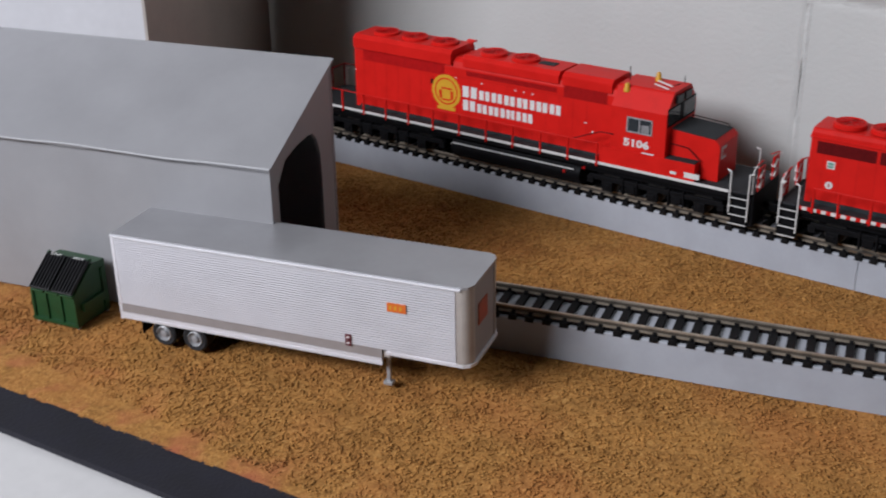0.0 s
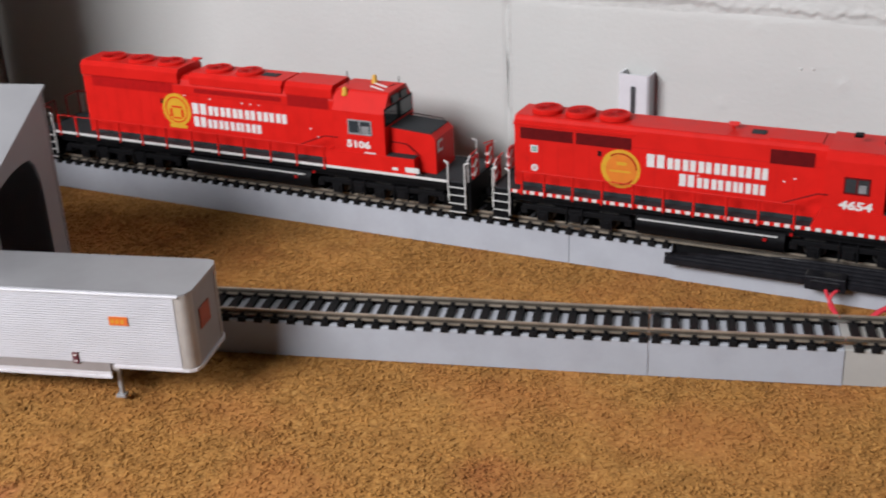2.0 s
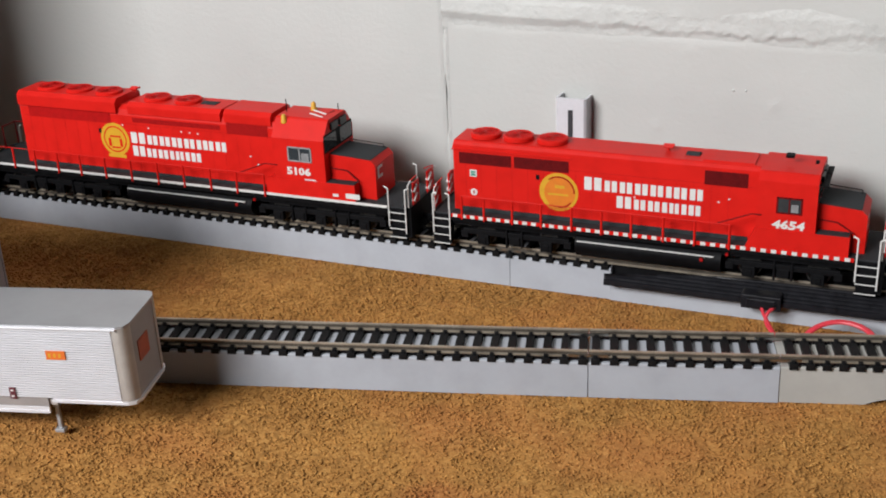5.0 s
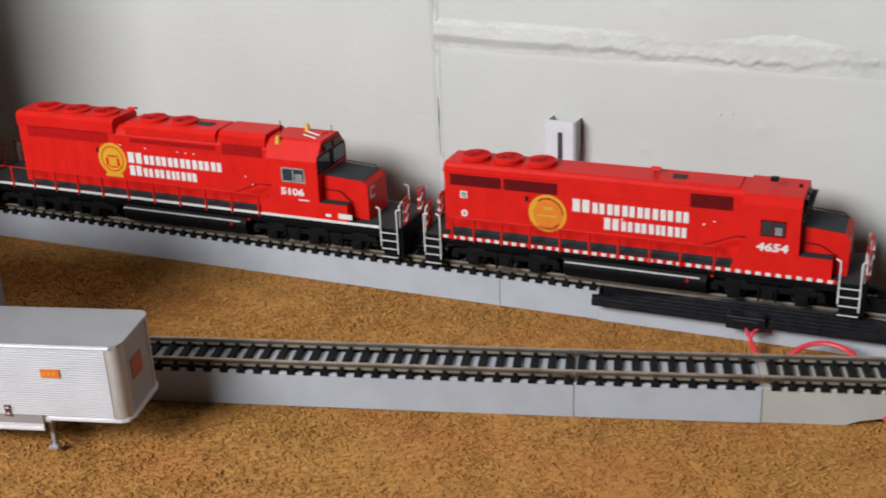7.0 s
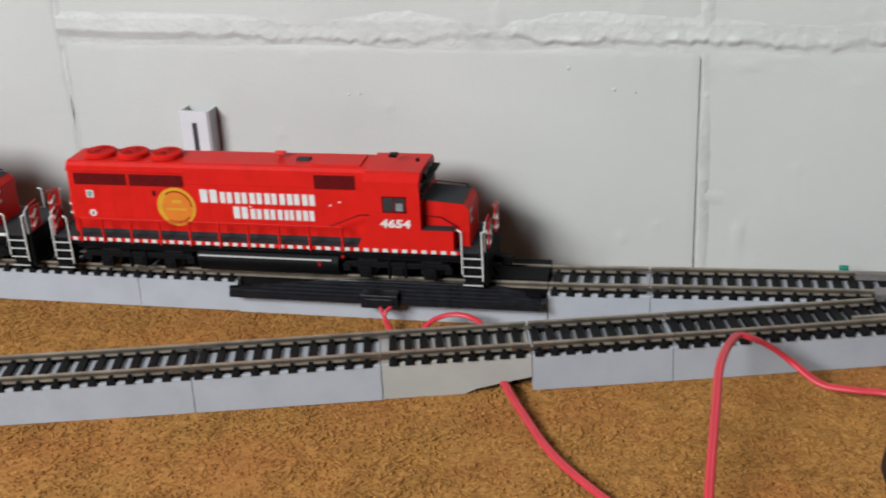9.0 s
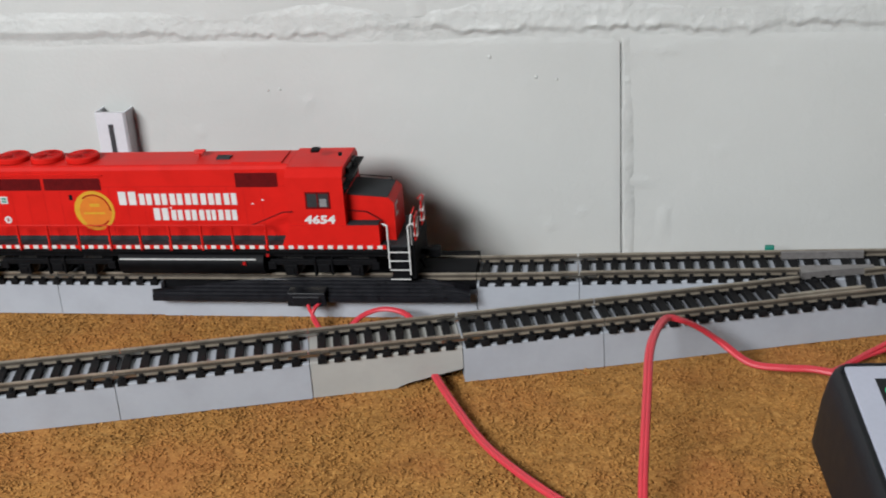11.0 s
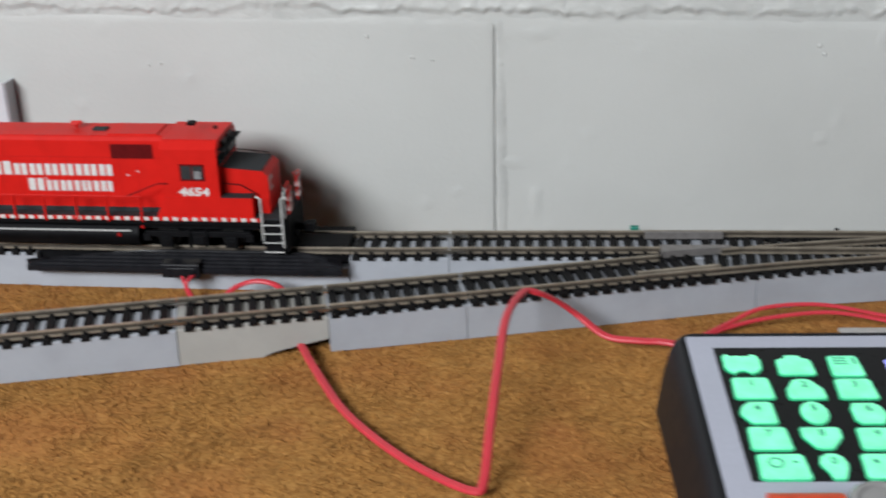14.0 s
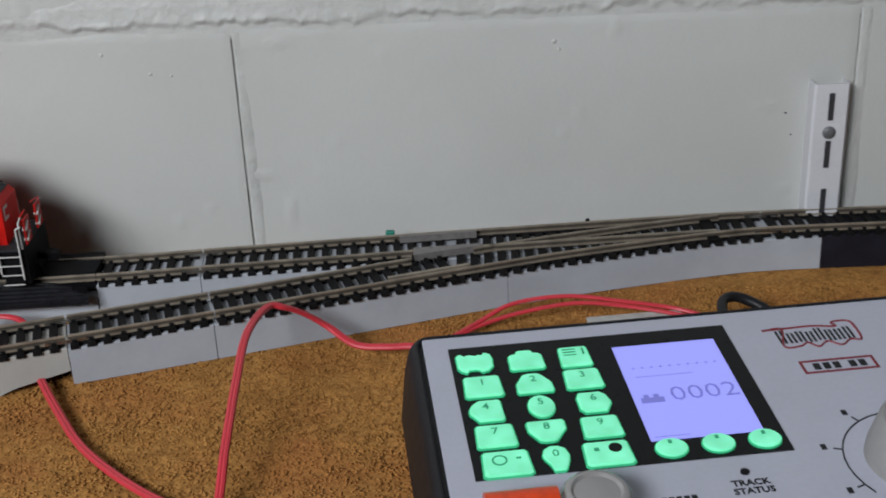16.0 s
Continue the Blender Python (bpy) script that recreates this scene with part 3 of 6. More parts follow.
LAB = "grey foam riser strip carrying the model track"
for a, b in ((-0.118, 0.1235), (0.1235, 0.1935)):
    riser("track_riser", NEAR, a, b, -0.0120, 0.0132, M_RISER, LAB)
riser("track_riser", NEAR, 0.1935, 0.2500, -0.0116, 0.0132, M_CARD, "beige-grey card riser with a lifted corner over a wire", lift=0.0058)
for a, b in ((0.2500, 0.303), (0.303, 0.42)):
    riser("track_riser", NEAR, a, b, -0.0122, 0.0115, M_RISER, LAB, top=RISE + 0.0003)
riser("track_riser", NEAR, 0.42, 0.562, -0.0125, 0.0105, M_RISER, LAB, top=RISE + 0.0003)
riser("track_riser", FAR, 0.562, 0.80, -0.0125, 0.0140, M_EDGE, "black foam riser strip under the track by the wall")
for a, b in ((-0.35, 0.059), (0.059, 0.108), (0.108, 0.249), (0.249, 0.292), (0.292, 0.43)):
    riser("track_riser", FAR, a, b, -0.0118 if b != 0.249 else -0.0126, 0.0130, M_RISER, LAB, top=RISE + 0.0007 if b != 0.249 else 0.0105)

RAILP = [(-0.00115, RISE + TIE), (-0.00115, RISE + TIE + 0.0004), (-0.00022, RISE + TIE + 0.0006), (-0.00022, RT - 0.0009), (-0.00050, RT - 0.0007), (-0.00050, RT - 0.0001), (-0.00038, RT),
         (0.00038, RT), (0.00050, RT - 0.0001), (0.00050, RT - 0.0007), (0.00022, RT - 0.0009), (0.00022, RISE + TIE + 0.0006), (0.00115, RISE + TIE + 0.0004), (0.00115, RISE + TIE)]


def rail(parent, line, x0, x1, off, name="rail"):
    bm = bmesh.new()
    sweep(bm, cut(line, x0, x1), [(a + off, h) for a, h in RAILP])
    ob = part(name, bm, M_RAIL, parent)
    ob.data.materials.append(M_WEB)                  # darker web below the polished head
    n, last = len(RAILP), len(ob.data.polygons) - 2
    ob.data.polygons.foreach_set("material_index", [1 if k < last and k % n in (2, 3, 9, 10) else 0 for k in range(last + 2)])
    return ob


def joiner(parent, line, x, off):
    bm = bmesh.new()
    sweep(bm, cut(line, x - 0.0075, x + 0.0075), [(off - 0.0012, RISE + TIE + 0.0001), (off - 0.0012, RISE + TIE + 0.0011), (off + 0.0012, RISE + TIE + 0.0011), (off + 0.0012, RISE + TIE + 0.0001)])
    return part("rail_joiner", bm, M_JOIN, parent, "bright metal rail joiner")


def tie_mesh(half):
    bm = bmesh.new()
    prism(bm, [(-0.00172, RISE), (0.00172, RISE), (0.00158, RISE + TIE), (-0.00158, RISE + TIE)], "y", -half, half)
    for s in (-1, 1):                              # moulded rail chairs and spike heads
        for d in (-0.00125, 0.00125):
            quad_box(bm, -0.0008, 0.0008, s * GAUGE + d - 0.0005, s * GAUGE + d + 0.0005, RISE + TIE, RISE + TIE + 0.0009)
        for d in (-0.00185, 0.00185):
            quad_box(bm, -0.0005, 0.0005, s * GAUGE + d - 0.0004, s * GAUGE + d + 0.0004, RISE + TIE, RISE + TIE + 0.0006)
    return finish(bm, "tie", M_TIE)


def tie_strips(parent, line, x0, x1, aside=(-GAUGE, GAUGE)):
    """Plastic webs that link the ties below each rail."""
    for off in aside:
        bm = bmesh.new()
        sweep(bm, cut(line, x0, x1), [(off - 0.0009, RISE), (off - 0.0009, RISE + TIE - 0.0009), (off + 0.0009, RISE + TIE - 0.0009), (off + 0.0009, RISE)])
        part("tie_strip", bm, M_TIE, parent)


TIES, LONGER = tie_mesh(0.0122), tie_mesh(0.0132)


def lay_ties(parent, line, x0, x1, step, mesh=TIES):
    """Ties at even steps along a line."""
    ln, gone, nxt = cut(line, x0, x1), 0.0, 0.0
    for a, b in zip(ln, ln[1:]):
        seg = (b - a).length
        while nxt <= gone + seg:
            p = a.lerp(b, (nxt - gone) / seg)
            nxt += step
            d = b - a
            ob = new("tie", mesh)
            ob.parent = parent
            ob.matrix_local = Matrix.Translation((p.x, p.y, 0)) @ Matrix.Rotation(math.atan2(d.y, d.x) + random.uniform(-0.01, 0.01), 4, "Z")
        gone += seg


track_near = thing("railway_track", Matrix(), "model track with black ties and nickel rails leading to the shed", "track", "model tracks")
track_far = thing("railway_track", Matrix(), "model railway track with black ties running along the wall", "track", "model tracks")
turnout = thing("track_turnout", Matrix(), "model railway turnout joining two tracks beside the wall", "turnout")
bounds = (-0.19, 0.1235, 0.1935, 0.2500)
for a, b in zip(bounds, bounds[1:]):
    for s in (-1, 1):
        rail(track_near, NEAR, a + 0.0002, b - 0.0002, s * GAUGE)
for s in (-1, 1):
    rail(track_near, NEAR, 0.2507, 0.3038, s * GAUGE)
    for x in bounds[1:]:
        joiner(track_near, NEAR, x, s * GAUGE)
rail(turnout, NEAR, 0.3042, 0.54, -GAUGE, "stock_rail")
rail(turnout, NEAR, 0.3042, 0.386, GAUGE, "closure_rail")
rail(turnout, NEAR, 0.4125, 0.522, GAUGE, "point_rail")
rail(turnout, FAR, 0.2925, 0.386, -GAUGE, "closure_rail")
rail(turnout, FAR, 0.4125, 0.516, -GAUGE, "point_rail")
rail(turnout, FAR, 0.2925, 0.54, GAUGE, "stock_rail")
for s in (-1, 1):
    rail(track_far, FAR, -0.345, 0.0588, s * GAUGE)
    rail(track_far, FAR, 0.0592, 0.2488, s * GAUGE)
    rail(track_far, FAR, 0.2492, 0.2918, s * GAUGE)
    rail(track_far, FAR, 0.5405, 0.80, s * GAUGE)
    joiner(track_far, FAR, 0.0590, s * GAUGE)
    joiner(track_far, FAR, 0.2921, s * GAUGE)
    joiner(track_far, FAR, 0.5402, s * GAUGE)
bm = bmesh.new()                                     # frog casting between the crossing rails
sweep(bm, cut(FAR, 0.383, 0.413), lambda t: [(-GAUGE - 0.0055 * (1 - t) - 0.0006, RISE + TIE), (-GAUGE - 0.0055 * (1 - t) - 0.0006, RT + 0.0003), (-GAUGE + 0.0016, RT + 0.0003), (-GAUGE + 0.0016, RISE + TIE)])
part("frog", bm, M_FROG, turnout, "grey cast frog plate", smooth=False)
for line, s, x0 in ((FAR, 1, 0.378), (NEAR, -1, 0.372)):
    bm = bmesh.new()
    sweep(bm, cut(line, x0, x0 + 0.034), [(s * (GAUGE - 0.0034), RISE + TIE), (s * (GAUGE - 0.0034), RT + 0.0003), (s * (GAUGE - 0.0017), RT + 0.0003), (s * (GAUGE - 0.0017), RISE + TIE)])
    part("guard_rail", bm, M_FROG if s > 0 else M_RAIL, turnout)
bm = bmesh.new()
quad_box(bm, 0.5115, 0.5165, -0.036, -0.006, RISE + TIE - 0.0002, RISE + TIE + 0.0009)
part("throw_bar", bm, M_BLACKM, turnout)
lay_ties(track_near, NEAR, -0.185, 0.1225, 0.00712)
lay_ties(track_near, NEAR, 0.1262, 0.1925, 0.00727)
lay_ties(track_near, NEAR, 0.1983, 0.2490, 0.00617)
lay_ties(track_near, NEAR, 0.2528, 0.3030, 0.0061)
lay_ties(turnout, NEAR, 0.3065, 0.3985, 0.0060, LONGER)
lay_ties(track_far, FAR, -0.34, 0.107, 0.00665)
lay_ties(track_far, FAR, 0.2520, 0.2900, 0.00665)
lay_ties(turnout, FAR, 0.2950, 0.3985, 0.0063)
for a, b in ((-0.186, 0.1225), (0.1255, 0.1925), (0.1975, 0.2490), (0.2515, 0.3030)):
    tie_strips(track_near, NEAR, a, b)
for a, b in ((-0.342, 0.107), (0.2505, 0.2905), (0.543, 0.795)):
    tie_strips(track_far, FAR, a, b)
tie_strips(turnout, NEAR, 0.3045, 0.540, (-GAUGE,))
tie_strips(turnout, NEAR, 0.3045, 0.385, (GAUGE,))
tie_strips(turnout, FAR, 0.2930, 0.540, (GAUGE,))
tie_strips(turnout, FAR, 0.2930, 0.385, (-GAUGE,))
k = 0.4040
while k < 0.538:                                     # long ties under both roads of the turnout
    a, b = cut(NEAR, k, 0.6)[0], cut(FAR, k, 0.8)[0]
    bm = bmesh.new()
    quad_box(bm, k - 0.0017, k + 0.0017, a.y - 0.0137, b.y + 0.0115, RISE, RISE + TIE)
    part("tie", bm, M_TIE, turnout)
    k += 0.0059
lay_ties(track_far, FAR, 0.5435, 0.79, 0.0062)

# rerailer with its terminal box, under the second locomotive
rerail = thing("rerailer_track", Matrix(), "black plastic rerailer track section with stepped ramps", "rerailer")
bm = bmesh.new()


def ramp(t):
    """Stepped outer ramp: a wedge at its left end, cut short at its right end."""
    inner = -0.0098 - 0.0084 * max(0.0, 1 - t / 0.34) - 0.0080 * max(0.0, (t - 0.80) / 0.20)
    pr = [(inner, 0.0105), (inner, 0.0172 - 0.0022 * max(0.0, 1 - t / 0.34))]
    for n in range(5):                                   # rounded lips with grooves between
        a = -0.0104 - 0.00172 * n
        h = 0.0174 - 0.00105 * n
        for da, dh in ((0.0, -0.0007), (-0.0002, 0.0), (-0.0006, 0.0), (-0.0008, -0.0008), (-0.0016, -0.0010)):
            pr.append((min(inner, a + da), min(pr[1][1], h + dh)))
    return pr + [(-0.0190, 0.0112), (-0.0190, 0.0096)]


sweep(bm, cut(FAR, 0.1065, 0.2470), ramp)
part("ramp", bm, M_RERAIL, rerail)
bm = bmesh.new()
sweep(bm, cut(FAR, 0.1085, 0.2485), [(-0.0078, 0.0100), (-0.0078, RT - 0.0006), (-0.0062, RT - 0.0002), (0.0062, RT - 0.0002), (0.0078, RT - 0.0006), (0.0078, 0.0100)])
part("centre_ramp", bm, M_BLACKM, rerail)
bm = bmesh.new()
sweep(bm, cut(FAR, 0.1085, 0.2485), [(0.0098, 0.0100), (0.0098, RT - 0.0006), (0.0160, RT - 0.0006), (0.0160, 0.0100)])
part("ramp", bm, M_BLACKM, rerail)
rr = Matrix.Translation((0.1768, -0.0468, 0)) @ Matrix.Rotation(0.045, 4, "Z")
bm = bmesh.new()
quad_box(bm, -0.0085, 0.0085, -0.0215, -0.0120, 0.0085, 0.0150, bevel=0.0005, m=rr)
quad_box(bm, -0.0062, 0.0062, -0.0220, -0.0185, 0.0095, 0.0135, bevel=0.0004, m=rr)
part("terminal_box", bm, M_RERAIL, rerail, "black terminal clip box")

# ---- grey shed ----
shed = thing("shed", Matrix.Translation((-0.118, -0.242, 0)) @ Matrix.Rotation(math.atan2(0.293, 0.956), 4, "Z"), "plain grey card engine shed with a single-pitch roof and open doorway", "shed")
SD, SE, SR, SL = 0.0592, 0.0735, 0.1008, 0.27       # depth, eave, ridge, length


def roof_z(d):
    return SE + (SR - SE) * d / SD


bm = bmesh.new()
quad_box(bm, -SL, 0, 0, 0.0012, 0, SE - 0.0009)
part("wall", bm, M_SHED, shed)
bm = bmesh.new()
quad_box(bm, -SL, 0, SD - 0.0012, SD, 0, SR - 0.0012)
part("wall", bm, M_SHED, shed)
bm = bmesh.new()
outer = [(0.0014, 0), (0.0014, SE - 0.001), (SD - 0.0014, SR - 0.0014), (SD - 0.0014, 0)]
inner = [(0.0064, 0), (0.0066, 0.0627), (0.0138, 0.0712), (0.0242, 0.0738), (0.0347, 0.0747), (0.0389, 0.0742), (0.0428, 0.0706), (0.0452, 0.0637), (0.0460, 0.0540), (0.0460, 0)]
for a0, a1 in ((-0.0018, -0.0002),):
    va = [[bm.verts.new((a, d, z)) for d, z in outer] for a in (a0, a1)]
    vb = [[bm.verts.new((a, d, z)) for d, z in inner] for a in (a0, a1)]
    for o, i in zip(va, vb):
        bm.faces.new((o[0], o[1], i[1], i[0]))
        bm.faces.new((o[1], i[3], i[2], i[1]))
        bm.faces.new((o[1], o[2], i[4], i[3]))
        bm.faces.new((o[2], i[7], i[6], i[5], i[4]))
        bm.faces.new((o[2], o[3], i[9], i[8], i[7]))
    for k in range(9):
        bm.faces.new((vb[0][k], vb[0][k + 1], vb[1][k + 1], vb[1][k]))
    for k in range(3):
        bm.faces.new((va[0][k], va[0][k + 1], va[1][k + 1], va[1][k]))
part("end_wall", bm, M_SHED, shed, "grey end wall with a cut-out doorway")
bm = bmesh.new()
prism(bm, [(-0.0016, roof_z(-0.0016)), (SD + 0.0008, roof_z(SD + 0.0008)), (SD + 0.0008, roof_z(SD + 0.0008) - 0.0011), (-0.0016, roof_z(-0.0016) - 0.0011)], "x", -SL - 0.001, 0.0012)
part("roof", bm, M_SHED, shed)
solid("back_wall", M_SHED, shed, (-SL, -SL + 0.0012, 0.0014, SD - 0.0014, 0, SE - 0.001))
bm = bmesh.new()                                     # folded card lip along the eave, a little wavy
lip = [Vector((-SL - 0.001 + k * (SL + 0.0022) / 40, -0.0017 + 0.0003 * math.sin(k * 0.9) * math.cos(k * 0.37), roof_z(-0.0016) - 0.0002 + 0.0003 * math.sin(k * 0.53))) for k in range(41)]
tube(bm, lip, 0.0007, 6)
part("eave_lip", bm, M_SHED, shed, smooth=True)

# ---- white building against the wall ----
house = thing("model_building", Matrix.Translation((-0.2726, -0.1708, 0)) @ Matrix.Rotation(radians(27), 4, "Z"), "tall white building model with a tan end wall by the wall", "building")
bm = bmesh.new()
quad_box(bm, -0.30, -0.0015, 0, 0.0015, 0, 0.30)
part("front_wall", bm, M_BWHITE, house, "white front wall")
bm = bmesh.new()
quad_box(bm, -0.0015, 0, 0.0, 0.187, 0, 0.30)
part("end_wall", bm, M_BTAN, house, "tan end wall")
solid("roof", M_BTAN, house, (-0.302, 0.002, -0.002, 0.036, 0.30, 0.303))
wn = solid("window", M_BTAN, house, (-0.0215, -0.0103, -0.0006, 0.0004, 0.1064, 0.1280), label="small tan paned window")
solid("window_frame", M_CARD, wn, *[(x - .0004, x + .0004, -.0012, -.0004, .1064, .1280) for x in (-.0213, -.0178, -.0141, -.0105)],
      *[(-.0213, -.0105, -.0011, -.0005, z - .0003, z + .0003) for z in (.1067, .1115, .1165, .1220, .1277)])

# ---- semi-trailer ----
TA = 0.284
trailer = thing("semi_trailer", Matrix.Translation((-0.1648, -0.2858, 0.0006)) @ Matrix.Rotation(TA, 4, "Z") @ Matrix.Rotation(radians(-0.35), 4, "Y"), "silver ribbed model semi-trailer parked on its landing legs", "trailer")
TLn, TW, TT, TB = 0.1525, 0.0316, 0.0478, 0.0150
# body behind the ribs, its grey painting in the shade of the gaps
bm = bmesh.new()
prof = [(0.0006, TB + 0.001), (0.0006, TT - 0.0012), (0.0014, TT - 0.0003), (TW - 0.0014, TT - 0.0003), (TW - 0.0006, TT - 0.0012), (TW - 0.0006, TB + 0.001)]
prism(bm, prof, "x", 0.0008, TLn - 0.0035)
part("body", bm, M_RIBSHADE, trailer, "body panels coloured with the shade between the ribs")
bm = bmesh.new()
prism(bm, [(0.0, 0.0), (TLn - 0.0040, 0.0), (TLn - 0.0016, 0.0009), (TLn - 0.0002, 0.0040), (TLn - 0.0002, TW - 0.0040), (TLn - 0.0016, TW - 0.0009), (TLn - 0.0040, TW), (0.0, TW)], "z", TT - 0.0009, TT)
part("roof", bm, M_ROOFS, trailer, "silver roof panel")
bm = bmesh.new()
nr = 29
z0, z1 = 0.0170, 0.0462
for s in (0, 1):
    for k in range(nr):
        z = z0 + (z1 - z0) * (k + 0.5) / nr
        h = (z1 - z0) / nr
        y = 0.0006 if s == 0 else TW - 0.0006
        d = -0.0011 if s == 0 else 0.0011
        vs = [bm.verts.new(p) for x in (0.0012, TLn - 0.0062) for p in ((x, y, z - h * 0.36), (x, y + d, z - h * 0.22), (x, y + d, z + h * 0.14), (x, y, z + h * 0.40))]
        for q in ((0, 1, 5, 4), (1, 2, 6, 5), (2, 3, 7, 6), (0, 3, 2, 1), (4, 5, 6, 7)):
            bm.faces.new([vs[i] for i in q])
tagged(part("ribs", bm, M_SILVER, trailer), kind="stuff")
for k, z in enumerate((0.0163,)):
    solid("rib", M_SILVER, trailer, (0.1185, TLn - 0.0062, 0.0001, 0.0008, z - 0.0004, z + 0.0004))
solid("top_rail", M_SILVER, trailer, (0, TLn - 0.004, -0.0009, 0.0010, TT - 0.0014, TT - 0.0006), (0, TLn - 0.004, TW - 0.0010, TW + 0.0009, TT - 0.0014, TT - 0.0006), bevel=0.0002)
for y0, y1 in ((-0.0001, 0.0009), (TW - 0.0009, TW + 0.0001)):
    solid("side_band", M_RAILBAND, trailer, (0.0008, 0.1165, y0, y1, 0.0131, 0.0168), label="grey-brown lower band")
    solid("bottom_rail", M_SILVER, trailer, (0.0004, 0.1165, y0 - 0.0002, y1, 0.0118, 0.0129), (0.0004, 0.1165, y0 - 0.0002, y1, 0.0102, 0.0113), (0.0006, 0.1163, y0 + 0.0002, y1, 0.0102, 0.0131))
for s_ in (0, 1):                                    # rounded front corners
    arc = [(TLn - 0.0062, 0.0)] + [(TLn - 0.0045 + 0.0040 * math.sin(radians(q)), 0.0040 - 0.0040 * math.cos(radians(q))) for q in range(0, 91, 10)] + [(TLn - 0.0005, 0.0050), (TLn - 0.0062, 0.0050)]
    bm = bmesh.new()
    prism(bm, [(x, y if s_ == 0 else TW - y) for x, y in arc], "z", TB + 0.0012, TT - 0.0010)
    part("corner_post", bm, M_TAN, trailer, "tan rounded corner post", smooth=True)
solid("front_wall", M_NOSE, trailer, (TLn - 0.0050, TLn - 0.0008, 0.0050, TW - 0.0050, TB + 0.0012, TT - 0.0010), label="grey front wall")
bm = bmesh.new()
prism(bm, [(0.1180, -0.0002), (TLn - 0.0036, -0.0003), (TLn - 0.0010, 0.0010), (TLn + 0.0003, 0.0042), (TLn + 0.0003, TW - 0.0042), (TLn - 0.0010, TW - 0.0010), (TLn - 0.0036, TW + 0.0003), (0.1180, TW + 0.0002)], "z", TB, TB + 0.0012)
part("nose_rail", bm, M_SILVER, trailer)
solid("rear_frame", M_SILVER, trailer, (-0.0004, 0.0009, -0.0002, 0.0016, 0.0098, TT - 0.0005), (-0.0004, 0.0009, TW - 0.0016, TW + 0.0002, 0.0098, TT - 0.0005), (-0.0004, 0.0009, 0.0016, TW - 0.0016, 0.0098, 0.0122), (-0.0004, 0.0009, 0.0016, TW - 0.0016, TT - 0.0025, TT - 0.0005))
for y0, y1 in ((0.0018, TW / 2 - 0.0002), (TW / 2 + 0.0002, TW - 0.0018)):
    solid("rear_door", M_SILVER, trailer, (-0.0002, 0.0007, y0, y1, 0.0126, TT - 0.0027))
solid("subframe", M_BLACKM, trailer, (0.004, 0.112, 0.006, TW - 0.006, 0.0085, 0.0152), (0.008, 0.048, 0.008, TW - 0.008, 0.006, 0.0100))
sg = solid("sign", M_SIGN, trailer, (0.1196, 0.1272, -0.00085, -0.0001, 0.0340, 0.0376), label="orange sign")
solid("lettering", M_YELLOW, sg, *[(0.1206 + 0.0020 * k, 0.1215 + 0.0020 * k, -0.00093, -0.00084, 0.0350, 0.0365) for k in range(3)])
solid("front_sign", M_SIGN2, trailer, (TLn - 0.0008, TLn - 0.0004, 0.009, 0.0185, 0.029, 0.0375), label="dull red sign on the front wall")
for z in (0.0165, 0.0190):
    pl = solid("placard", M_MAROON, trailer, (0.1018, 0.1042, -0.0009, -0.0001, z, z + 0.0023), label="small maroon placard")
    solid("mark", M_LWHITE, pl, (0.1024, 0.1036, -0.0010, -0.00085, z + 0.0008, z + 0.0015))
for y in (0.0042, TW - 0.0042):
    solid("landing_leg", M_RIM, trailer, (0.1160, 0.1185, y - 0.0012, y + 0.0012, 0.0110, 0.0145), (0.1165, 0.1180, y - 0.0008, y + 0.0008, 0.0012, 0.0112), (0.1152, 0.1190, y - 0.0016, y + 0.0016, -0.0001, 0.0013), bevel=0.0002, label="grey landing leg")
solid("leg_bracket", M_TAN, trailer, (0.1140, 0.1195, 0.0008, TW - 0.0008, 0.0135, 0.0158))
for x in (0.0190, 0.0335):
    bm = bmesh.new()
    rod(bm, (x, 0.003, 0.0057), (x, TW - 0.003, 0.0057), 0.001)
    part("axle", bm, M_BLACKM, trailer)
    for s in (0, 1):
        for dbl in (0.0, 0.0038):
            y = 0.0004 + dbl if s == 0 else TW - 0.0004 - dbl
            d = 1 if s == 0 else -1
            bm = bmesh.new()
            lathe(bm, (x, y, 0.0057), (0, d, 0), [(0.0003, 0.0012), (0.0034, 0.0012), (0.0036, 0.0003), (0.0049, 0.0), (0.0056, 0.0006), (0.0057, 0.0016), (0.0056, 0.0027), (0.0049, 0.0033), (0.003, 0.0033)], 24)
            w = part("wheel", bm, M_TYRE, trailer, smooth=True)
            bm = bmesh.new()
            lathe(bm, (x, y + d * 0.0002, 0.0057), (0, d, 0), [(0.0003, 0.0015), (0.0034, 0.0015), (0.0034, 0.0), (0.0031, -0.0003), (0.0024, 0.0008), (0.0015, 0.0010), (0.0013, -0.0002), (0.0005, -0.0004)], 20)
            part("rim", bm, M_RIM, w, "grey wheel rim", smooth=True)
solid("mudflap", M_BLACKM, trailer, (0.0085, 0.0089, 0.001, 0.008, 0.004, 0.0135), (0.0085, 0.0089, TW - 0.008, TW - 0.001, 0.004, 0.0135))

